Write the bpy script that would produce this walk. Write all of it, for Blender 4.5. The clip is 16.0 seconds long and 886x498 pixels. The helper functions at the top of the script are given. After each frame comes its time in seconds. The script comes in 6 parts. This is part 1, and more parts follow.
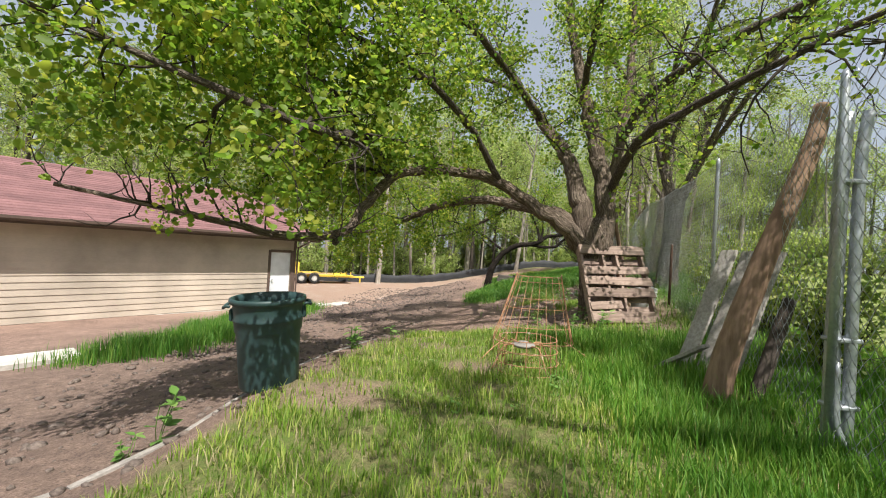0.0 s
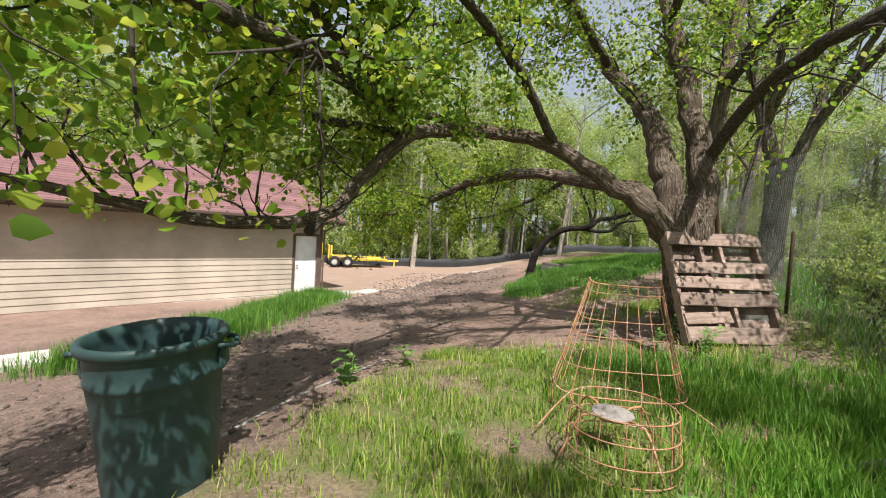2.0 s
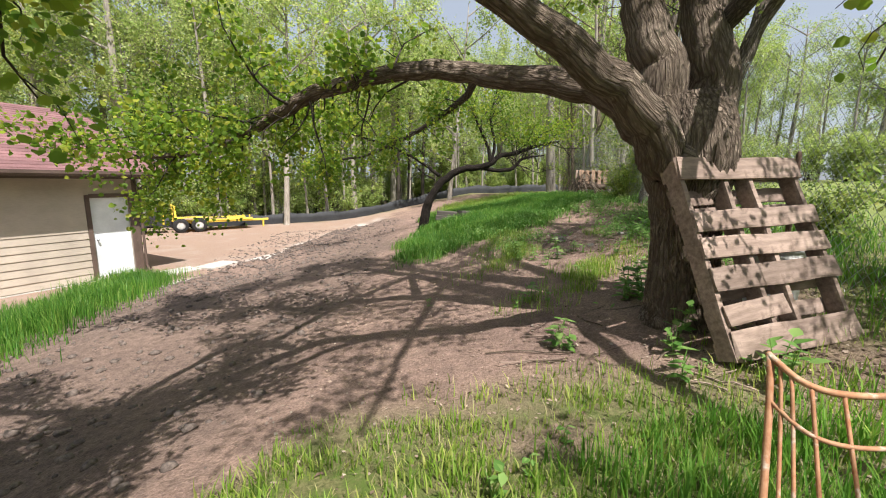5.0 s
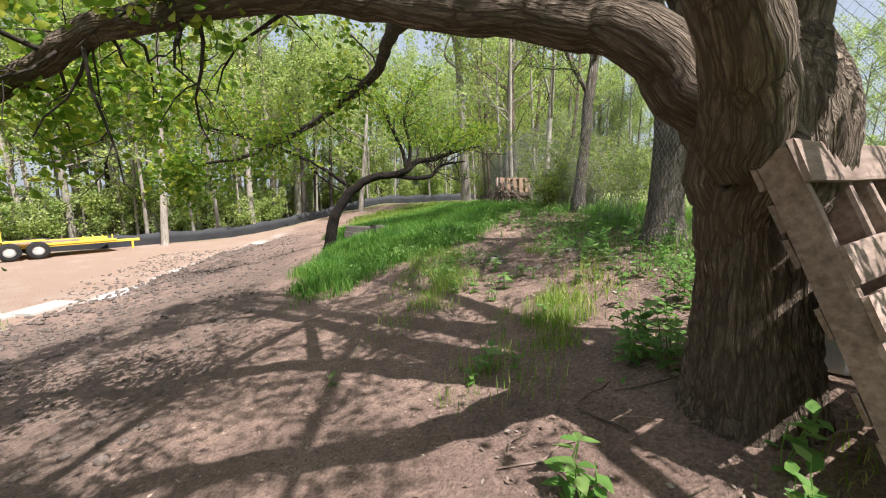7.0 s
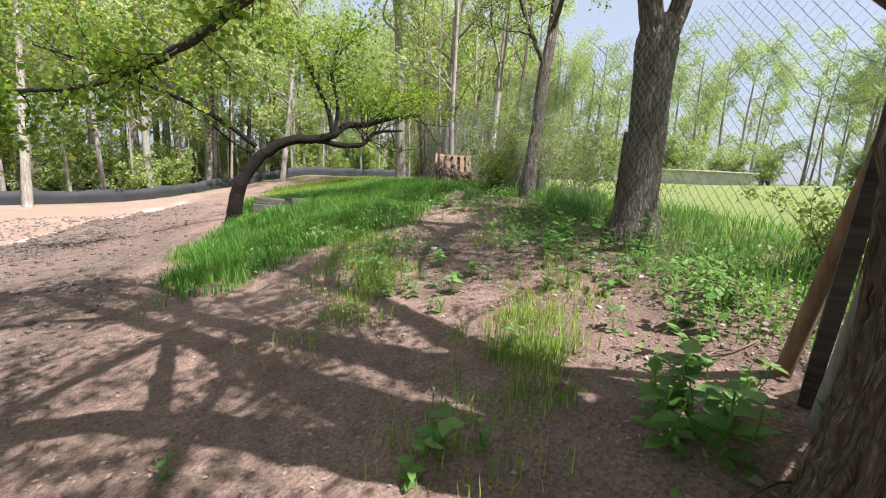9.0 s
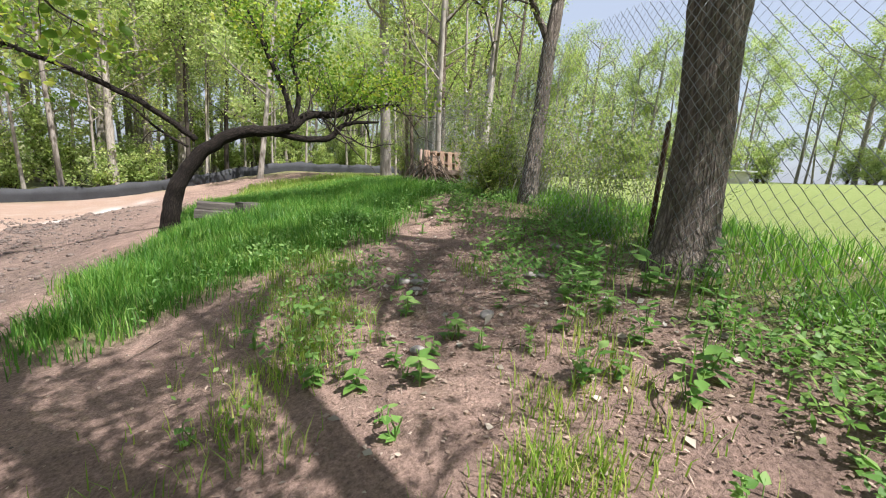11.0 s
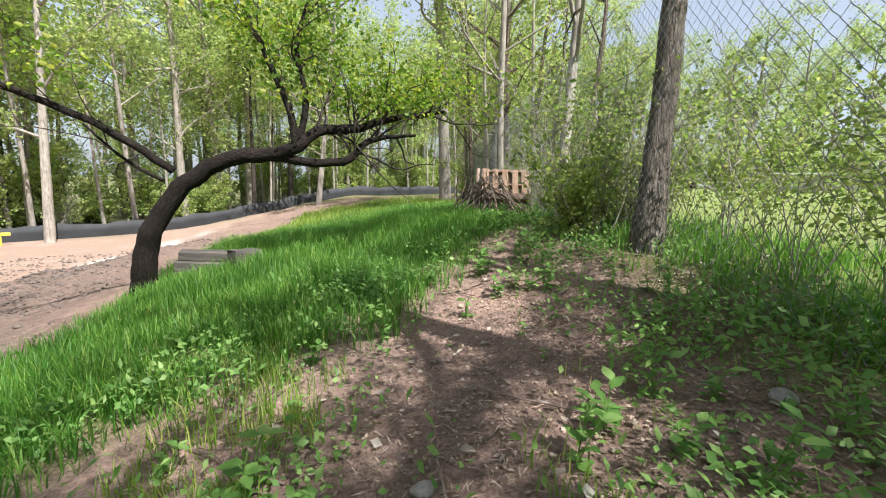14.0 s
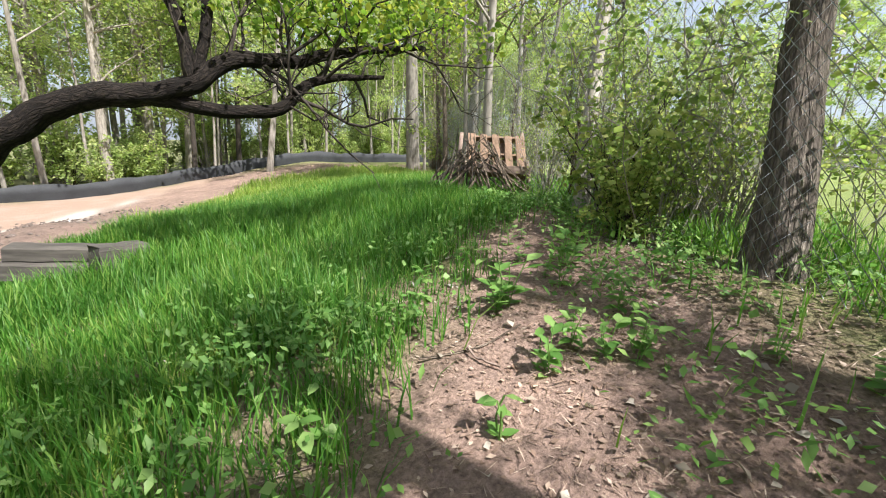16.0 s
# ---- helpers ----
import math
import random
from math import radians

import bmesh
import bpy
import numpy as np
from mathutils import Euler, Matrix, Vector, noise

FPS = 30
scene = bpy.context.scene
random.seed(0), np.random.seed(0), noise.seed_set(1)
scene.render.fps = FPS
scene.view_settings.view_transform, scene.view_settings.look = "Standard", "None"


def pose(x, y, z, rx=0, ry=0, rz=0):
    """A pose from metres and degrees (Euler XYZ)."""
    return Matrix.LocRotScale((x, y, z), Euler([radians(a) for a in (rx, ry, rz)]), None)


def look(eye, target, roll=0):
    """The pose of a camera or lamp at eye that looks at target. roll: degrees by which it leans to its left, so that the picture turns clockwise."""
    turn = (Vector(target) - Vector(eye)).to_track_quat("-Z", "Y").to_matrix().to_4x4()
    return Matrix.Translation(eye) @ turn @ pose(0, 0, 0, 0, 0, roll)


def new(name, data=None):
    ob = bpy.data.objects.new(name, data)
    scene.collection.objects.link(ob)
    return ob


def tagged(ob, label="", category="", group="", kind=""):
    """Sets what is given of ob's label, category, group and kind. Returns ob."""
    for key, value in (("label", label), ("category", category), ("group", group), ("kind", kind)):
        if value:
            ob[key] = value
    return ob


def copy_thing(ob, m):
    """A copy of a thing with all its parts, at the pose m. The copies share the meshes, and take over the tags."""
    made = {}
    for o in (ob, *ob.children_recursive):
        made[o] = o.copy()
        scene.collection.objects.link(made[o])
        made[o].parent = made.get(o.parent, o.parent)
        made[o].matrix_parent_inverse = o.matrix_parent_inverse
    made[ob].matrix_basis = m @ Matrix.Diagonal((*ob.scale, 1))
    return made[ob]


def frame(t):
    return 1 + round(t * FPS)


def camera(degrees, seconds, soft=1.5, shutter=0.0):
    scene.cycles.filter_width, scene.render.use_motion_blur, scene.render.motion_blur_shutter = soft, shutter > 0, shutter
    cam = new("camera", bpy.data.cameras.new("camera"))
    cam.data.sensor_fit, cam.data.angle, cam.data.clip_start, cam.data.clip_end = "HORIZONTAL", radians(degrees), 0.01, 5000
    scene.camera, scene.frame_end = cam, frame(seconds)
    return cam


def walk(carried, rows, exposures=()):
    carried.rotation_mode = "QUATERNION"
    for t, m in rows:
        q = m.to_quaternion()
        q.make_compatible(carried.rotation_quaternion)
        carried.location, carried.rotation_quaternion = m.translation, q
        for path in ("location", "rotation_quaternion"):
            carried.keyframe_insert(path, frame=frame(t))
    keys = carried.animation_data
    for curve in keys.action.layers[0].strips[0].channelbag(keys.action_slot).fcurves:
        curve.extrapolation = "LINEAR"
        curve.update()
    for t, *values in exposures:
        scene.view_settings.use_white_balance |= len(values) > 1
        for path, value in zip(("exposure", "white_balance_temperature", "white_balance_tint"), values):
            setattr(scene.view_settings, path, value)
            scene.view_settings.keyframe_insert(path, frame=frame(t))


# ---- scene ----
cam = camera(95.0, 16.0, soft=1.1)
METRES, EYE, TILT, LEAN, TURN = 12.0, 1.25, 0.5, -3.4, 0.0
ROWS = [
    (0.0, 0.0, 0.0, 0.0, -0.0, 0.0, -0.0),
    (0.5, -0.0001, 0.0309, 0.0021, 3.94, 0.54, -0.62),
    (1.0, -0.0005, 0.0648, 0.005, 6.39, 0.26, -0.77),
    (1.5, 0.0014, 0.0984, 0.0058, 6.65, -0.94, -0.52),
    (2.0, 0.0039, 0.1291, 0.0062, 5.38, -2.55, -0.12),
    (2.5, 0.0051, 0.1682, 0.0056, 3.44, -4.3, 0.39),
    (3.0, 0.0039, 0.2004, 0.0054, 1.67, -6.03, 0.36),
    (3.5, 0.0052, 0.2348, 0.0054, -1.5, -9.23, 2.28),
    (4.0, 0.0099, 0.2735, 0.0043, -4.26, -10.8, 3.16),
    (6.5, 0.0388, 0.432, 0.002, -19.86, -9.38, 2.64),
    (7.0, 0.0467, 0.4641, 0.0006, -22.71, -9.79, 3.22),
    (7.5, 0.0515, 0.4908, -0.0019, -27.59, -10.87, 2.07),
    (8.0, 0.0587, 0.5102, -0.0024, -32.38, -12.2, 0.06),
    (8.5, 0.071, 0.5321, -0.0063, -31.47, -12.93, -0.62),
    (9.0, 0.083, 0.5505, -0.008, -31.82, -12.96, -1.15),
    (11.5, 0.1734, 0.66, -0.0071, -33.11, -13.57, -1.41),
    (12.0, 0.1948, 0.6778, -0.0078, -31.38, -12.68, -2.07),
    (12.5, 0.2137, 0.7024, -0.0022, -29.38, -10.26, -2.11),
    (13.0, 0.2287, 0.7334, -0.0037, -30.91, -10.17, -1.87),
    (13.5, 0.2452, 0.763, -0.0088, -29.98, -11.97, -0.41),
    (14.0, 0.2567, 0.7922, -0.0042, -23.95, -11.1, 1.27),
    (14.5, 0.2662, 0.8225, -0.0046, -27.45, -11.51, -0.02),
    (15.0, 0.2749, 0.8513, -0.0074, -30.69, -13.35, 0.46),
    (15.5, 0.2873, 0.8854, -0.0083, -29.71, -13.98, 0.82),
    (16.0, 0.2995, 0.9185, -0.0096, -28.77, -15.43, -0.55),
]
walk(cam, [(t, pose(0, 0, EYE, TILT, LEAN, TURN) @ pose(METRES * x, METRES * y, METRES * z, 90 + pitch, roll, yaw)) for t, x, y, z, yaw, pitch, roll in ROWS],
     [(0.0, 0.66, 6500, 10), (3.0, 0.72, 6450, 11), (4.2, 0.78, 6450, 11), (6.5, 0.84, 6300, 12), (8.0, 1.08, 6200, 13), (9.2, 1.06, 6150, 14), (12.0, 0.98, 6150, 12), (16.0, 1.15, 6200, 10)])
# ---- light ----
SUN_AZ, SUN_EL = radians(160.0), radians(58.0)   # azimuth clockwise from +y
sun_way = Vector((math.sin(SUN_AZ) * math.cos(SUN_EL), math.cos(SUN_AZ) * math.cos(SUN_EL), math.sin(SUN_EL)))
world = bpy.data.worlds.new("sky_world")
world.use_nodes = True
scene.world = world
wn = world.node_tree
sky = wn.nodes.new("ShaderNodeTexSky")
sky.sky_type = "NISHITA"
sky.sun_disc = False
sky.sun_elevation = SUN_EL
sky.sun_rotation = SUN_AZ
sky.air_density, sky.dust_density, sky.ozone_density = 1.0, 3.0, 1.0
wn.nodes["Background"].inputs["Strength"].default_value = 0.06
# thin bright haze over the blue
haze = wn.nodes.new("ShaderNodeMix")
haze.data_type = "RGBA"
haze.inputs[0].default_value = 0.42
haze.inputs[7].default_value = (9.5, 10.2, 11.2, 1)
wn.links.new(sky.outputs["Color"], haze.inputs[6])
wn.links.new(haze.outputs[2], wn.nodes["Background"].inputs["Color"])
sun = new("sun", bpy.data.lights.new("sun", "SUN"))
sun.data.energy, sun.data.angle, sun.data.color = 5.0, radians(0.55), (1.0, 0.955, 0.89)
sun.matrix_world = look(sun_way * 60, (0, 0, 0))


# ---- materials ----
def material(name):
    m = bpy.data.materials.new(name)
    m.use_nodes = True
    return m, m.node_tree.nodes, m.node_tree.links, m.node_tree.nodes["Principled BSDF"]


def ramp_between(nt, links, fac, a, b, lo=0.35, hi=0.65):
    r = nt.new("ShaderNodeValToRGB")
    r.color_ramp.elements[0].position, r.color_ramp.elements[1].position = lo, hi
    r.color_ramp.elements[0].color, r.color_ramp.elements[1].color = (*a, 1), (*b, 1)
    links.new(fac, r.inputs["Fac"])
    return r.outputs["Color"]


def blend(nt, links, fac, a, b, mode="MIX"):
    n = nt.new("ShaderNodeMix")
    n.data_type, n.blend_type = "RGBA", mode
    for sock, value in ((n.inputs["Factor"], fac), (n.inputs["A"], a), (n.inputs["B"], b)):
        if isinstance(value, (int, float)):
            sock.default_value = value
        elif isinstance(value, tuple):
            sock.default_value = (*value, 1)
        else:
            links.new(value, sock)
    return n.outputs["Result"]


def noise_tex(nt, links, coords, scale, detail=6, rough=0.6, stretch=(1, 1, 1)):
    mp = nt.new("ShaderNodeMapping")
    mp.inputs["Scale"].default_value = stretch
    links.new(coords, mp.inputs["Vector"])
    n = nt.new("ShaderNodeTexNoise")
    n.inputs["Scale"].default_value, n.inputs["Detail"].default_value, n.inputs["Roughness"].default_value = scale, detail, rough
    links.new(mp.outputs["Vector"], n.inputs["Vector"])
    return n.outputs["Fac"]


def bump_from(nt, links, fac, bsdf, strength, distance):
    b = nt.new("ShaderNodeBump")
    b.inputs["Strength"].default_value, b.inputs["Distance"].default_value = strength, distance
    links.new(fac, b.inputs["Height"])
    links.new(b.outputs["Normal"], bsdf.inputs["Normal"])


def surface(name, a, b, fine=40.0, coarse=2.0, rough=0.8, metal=0.0, bump=0.4, depth=0.004, stretch=(1, 1, 1), stain=None, stain_at=(0.55, 0.7), vary=0.0, spec=0.3):
    """Two colours mixed by fine grain and coarse patches, with relief and optional stains."""
    m, nt, links, bsdf = material(name)
    co = nt.new("ShaderNodeTexCoord").outputs["Object"]
    f1, f2 = noise_tex(nt, links, co, fine, 6, 0.65, stretch), noise_tex(nt, links, co, coarse, 4, 0.6)
    col = ramp_between(nt, links, f1, a, b, 0.3, 0.7)
    shade = ramp_between(nt, links, f2, (0.72, 0.72, 0.72), (1.15, 1.15, 1.15), 0.3, 0.7)
    col = blend(nt, links, 1.0, col, shade, "MULTIPLY")
    if stain:
        f3 = noise_tex(nt, links, co, coarse * 2.7 + 1, 7, 0.7)
        s = ramp_between(nt, links, f3, (0, 0, 0), (1, 1, 1), *stain_at)
        col = blend(nt, links, s, col, stain)
    if vary:
        rnd = nt.new("ShaderNodeObjectInfo").outputs["Random"]
        v = ramp_between(nt, links, rnd, (1 - vary,) * 3, (1 + vary,) * 3, 0, 1)
        col = blend(nt, links, 1.0, col, v, "MULTIPLY")
    links.new(col, bsdf.inputs["Base Color"])
    bsdf.inputs["Roughness"].default_value, bsdf.inputs["Metallic"].default_value = rough, metal
    bsdf.inputs["Specular IOR Level"].default_value = spec
    bump_from(nt, links, f1, bsdf, bump, depth)
    return m


def leafy(name, a, b, c, translucent=0.45, rough=0.5):
    """Leaf or blade material: colours vary from leaf to leaf, and light passes through."""
    m, nt, links, bsdf = material(name)
    rnd = nt.new("ShaderNodeNewGeometry").outputs["Random Per Island"]
    r = nt.new("ShaderNodeValToRGB")
    r.color_ramp.elements[0].color, r.color_ramp.elements[1].color = (*a, 1), (*c, 1)
    mid = r.color_ramp.elements.new(0.55)
    mid.color = (*b, 1)
    links.new(rnd, r.inputs["Fac"])
    co = nt.new("ShaderNodeTexCoord").outputs["Object"]
    big = noise_tex(nt, links, co, 0.9, 3, 0.6)
    tint = ramp_between(nt, links, big, (0.75, 0.82, 0.8), (1.2, 1.12, 1.0), 0.3, 0.7)
    col = blend(nt, links, 1.0, r.outputs["Color"], tint, "MULTIPLY")
    links.new(col, bsdf.inputs["Base Color"])
    bsdf.inputs["Roughness"].default_value = rough
    bsdf.inputs["Specular IOR Level"].default_value = 0.35
    tr = nt.new("ShaderNodeBsdfTranslucent")
    warm = blend(nt, links, 1.0, col, (1.25, 1.34, 1.1), "MULTIPLY")
    links.new(warm, tr.inputs["Color"])
    mix = nt.new("ShaderNodeMixShader")
    mix.inputs["Fac"].default_value = translucent
    links.new(bsdf.outputs["BSDF"], mix.inputs[1])
    links.new(tr.outputs["BSDF"], mix.inputs[2])
    links.new(mix.outputs["Shader"], nt["Material Output"].inputs["Surface"])
    return m


def furrowed(name, dark, light, scale, stretch, depth, warp=0.06):
    """Bark: flaky plates between dark furrows that run along the limb."""
    m, nt, links, bsdf = material(name)
    at = nt.new("ShaderNodeAttribute")
    at.attribute_name = "limb_co"
    obj = nt.new("ShaderNodeTexCoord").outputs["Object"]
    co = at.outputs["Vector"]
    mp = nt.new("ShaderNodeMapping")
    mp.inputs["Scale"].default_value = stretch
    links.new(co, mp.inputs["Vector"])

    def warped(amount, size):
        n = nt.new("ShaderNodeTexNoise")
        n.inputs["Scale"].default_value, n.inputs["Detail"].default_value = size, 5.0
        links.new(mp.outputs["Vector"], n.inputs["Vector"])
        add = nt.new("ShaderNodeVectorMath")
        add.operation = "MULTIPLY_ADD"
        add.inputs[1].default_value = (amount,) * 3
        links.new(n.outputs["Color"], add.inputs[0])
        links.new(mp.outputs["Vector"], add.inputs[2])
        return add.outputs["Vector"]

    def cells(vec, size, hi):
        vor = nt.new("ShaderNodeTexVoronoi")
        vor.feature = "DISTANCE_TO_EDGE"
        vor.inputs["Scale"].default_value = size
        links.new(vec, vor.inputs["Vector"])
        return ramp_between(nt, links, vor.outputs["Distance"], (0, 0, 0), (1, 1, 1), 0.0, hi)
    big, small = cells(warped(warp, 13.0), scale, 0.22), cells(warped(warp * .6, 30.0), scale * 2.3, 0.3)
    edge = blend(nt, links, 0.6, big, small, "MULTIPLY")
    grain = noise_tex(nt, links, co, 90, 8, 0.75, (1, 1, .35))
    patch = noise_tex(nt, links, obj, 2.6, 5, 0.65)
    plate = ramp_between(nt, links, grain, tuple(v * 0.5 for v in light), light, 0.3, 0.68)
    plate = blend(nt, links, 1.0, plate, ramp_between(nt, links, patch, (0.62, 0.58, 0.54), (1.2, 1.19, 1.18), 0.3, 0.7), "MULTIPLY")
    links.new(blend(nt, links, edge, dark, plate), bsdf.inputs["Base Color"])
    bsdf.inputs["Roughness"].default_value = 0.95
    bsdf.inputs["Specular IOR Level"].default_value = 0.15
    h = nt.new("ShaderNodeMath")
    h.operation = "MULTIPLY_ADD"
    h.inputs[1].default_value = 0.45
    links.new(grain, h.inputs[0])
    links.new(edge, h.inputs[2])
    bump_from(nt, links, h.outputs[0], bsdf, 1.0, depth)
    return m


BARK = furrowed("bark_grey_brown", (0.1, 0.075, 0.057), (0.52, 0.425, 0.34), 30, (1, 1, 0.13), 0.026, 0.13)
BARK_LIMB = furrowed("bark_limb", (0.05, 0.04, 0.034), (0.25, 0.215, 0.18), 46, (1, 1, 0.3), 0.008, 0.08)
BARK_FENCE = furrowed("bark_grey_ridged", (0.07, 0.058, 0.048), (0.38, 0.33, 0.285), 26, (1, 1, 0.17), 0.016, 0.09)
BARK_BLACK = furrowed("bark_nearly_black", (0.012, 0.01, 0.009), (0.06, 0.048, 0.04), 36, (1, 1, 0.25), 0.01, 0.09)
WRAPPED = (BARK, BARK_LIMB, BARK_FENCE, BARK_BLACK)
# old timber, its colour darkened to stand in for shade on the pile
WOOD_OLD_SHADED = surface("timber_old_shade_darkened", (0.05, 0.044, 0.04), (0.13, 0.115, 0.1), 26, 2, 0.92, bump=0.6, depth=0.005, stretch=(0.12, 1, 1), vary=0.2)
BARK_PALE = surface("bark_pale_grey", (0.16, 0.14, 0.115), (0.42, 0.38, 0.33), 20, 1.2, 0.9, bump=0.7, depth=0.015, stretch=(1, 1, 0.2), vary=0.25)
BARK_DARK = surface("bark_dark", (0.022, 0.018, 0.015), (0.085, 0.068, 0.055), 30, 1.6, 0.9, bump=0.8, depth=0.012, stretch=(1, 1, 0.3))
LEAF = leafy("leaf_green", (0.1, 0.185, 0.025), (0.2, 0.31, 0.04), (0.43, 0.44, 0.07), 0.6)
LEAF_YOUNG = leafy("leaf_young_yellow_green", (0.16, 0.24, 0.06), (0.26, 0.33, 0.09), (0.43, 0.43, 0.16), 0.58)
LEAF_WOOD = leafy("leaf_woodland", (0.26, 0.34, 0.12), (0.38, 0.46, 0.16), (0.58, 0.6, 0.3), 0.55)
LEAF_WEED = leafy("leaf_weed", (0.1, 0.22, 0.05), (0.17, 0.31, 0.075), (0.27, 0.4, 0.13), 0.42)
GRASS = leafy("grass_blade", (0.13, 0.24, 0.03), (0.22, 0.34, 0.05), (0.46, 0.47, 0.16), 0.45)
GRASS_DEEP = leafy("grass_blade_deep_green", (0.055, 0.16, 0.022), (0.1, 0.25, 0.035), (0.24, 0.36, 0.08), 0.45)
GRASS_LUSH = leafy("grass_blade_lush", (0.08, 0.2, 0.025), (0.13, 0.29, 0.04), (0.26, 0.38, 0.08), 0.42)
GRASS_DRY = leafy("grass_blade_dry", (0.35, 0.29, 0.17), (0.45, 0.38, 0.24), (0.3, 0.3, 0.12), 0.25)
LITTER = leafy("dead_leaf", (0.13, 0.085, 0.066), (0.24, 0.17, 0.14), (0.46, 0.37, 0.32), 0.12, 0.8)
LITTER_PALE = leafy("dead_leaf_pale", (0.2, 0.165, 0.14), (0.32, 0.28, 0.245), (0.5, 0.46, 0.42), 0.15, 0.8)
SIDING = surface("siding_tan_painted", (0.46, 0.395, 0.325), (0.52, 0.45, 0.375), 60, 0.7, 0.6, bump=0.15, depth=0.002, stretch=(0.2, 1, 1), vary=0.03)
TRIM = surface("trim_brown_paint", (0.1, 0.07, 0.058), (0.15, 0.105, 0.085), 50, 2, 0.55, bump=0.1, depth=0.002)
ROOF = surface("shingle_red_brown", (0.15, 0.075, 0.075), (0.25, 0.135, 0.135), 35, 1.2, 0.9, bump=0.6, depth=0.006, vary=0.16)
DOOR = surface("door_white_paint", (0.74, 0.76, 0.8), (0.82, 0.84, 0.87), 30, 1, 0.45, bump=0.05, depth=0.001)
CONCRETE = surface("concrete_pale", (0.42, 0.39, 0.35), (0.6, 0.57, 0.52), 40, 2, 0.9, bump=0.4, depth=0.004)
CAN = surface("plastic_dark_green", (0.022, 0.05, 0.05), (0.034, 0.072, 0.073), 18, 2.2, 0.5, bump=0.12, depth=0.003, stain=(0.1, 0.115, 0.11), stain_at=(0.6, 0.85), spec=0.4)
WOOD = surface("pallet_wood_weathered", (0.16, 0.112, 0.088), (0.38, 0.285, 0.235), 32, 2.4, 0.88, bump=0.6, depth=0.004, stretch=(0.12, 1, 1), stain=(0.13, 0.09, 0.07), stain_at=(0.55, 0.7), vary=0.2)
WOOD_GREY = surface("board_grey_weathered", (0.22, 0.2, 0.18), (0.44, 0.41, 0.37), 30, 2, 0.9, bump=0.6, depth=0.004, stretch=(1, 1, 0.1), vary=0.18)
WOOD_BROWN = surface("log_brown", (0.16, 0.1, 0.065), (0.33, 0.22, 0.15), 24, 2, 0.88, bump=0.6, depth=0.006, stretch=(1, 1, 0.12))
RUST = surface("wire_rusted", (0.36, 0.15, 0.07), (0.5, 0.3, 0.18), 60, 9, 0.75, metal=0.25, bump=0.4, depth=0.001, stain=(0.55, 0.5, 0.42), stain_at=(0.55, 0.68))
RUST_DARK = surface("steel_dark_rust", (0.05, 0.032, 0.024), (0.13, 0.08, 0.055), 50, 5, 0.8, metal=0.2, bump=0.3, depth=0.001)
GALV = surface("galvanised_steel", (0.36, 0.39, 0.42), (0.52, 0.55, 0.58), 40, 4, 0.42, metal=0.7, bump=0.15, depth=0.001, stain=(0.3, 0.27, 0.24), stain_at=(0.6, 0.75))
YELLOW = surface("yellow_machine_paint", (0.72, 0.5, 0.06), (0.85, 0.62, 0.1), 20, 1.5, 0.5, bump=0.1, depth=0.002, stain=(0.45, 0.36, 0.2), stain_at=(0.6, 0.8))
RUBBER = surface("rubber_black", (0.015, 0.015, 0.016), (0.035, 0.034, 0.033), 30, 3, 0.8, bump=0.2, depth=0.003)
RIM = surface("wheel_rim_grey", (0.5, 0.5, 0.48), (0.66, 0.65, 0.62), 30, 3, 0.5, metal=0.2, bump=0.1, depth=0.001)
SILT = surface("silt_fabric_black", (0.02, 0.021, 0.024), (0.05, 0.052, 0.056), 60, 1.4, 0.7, bump=0.3, depth=0.01)
STONE = surface("stone_grey", (0.2, 0.18, 0.165), (0.36, 0.33, 0.3), 30, 3, 0.9, bump=0.5, depth=0.004)
SOIL = surface("soil_clod", (0.08, 0.062, 0.053), (0.22, 0.175, 0.15), 45, 4, 0.95, bump=0.7, depth=0.01)
PAINT_WHITE = surface("paint_white_weathered", (0.66, 0.66, 0.64), (0.8, 0.8, 0.78), 30, 2, 0.6, bump=0.1, depth=0.002)


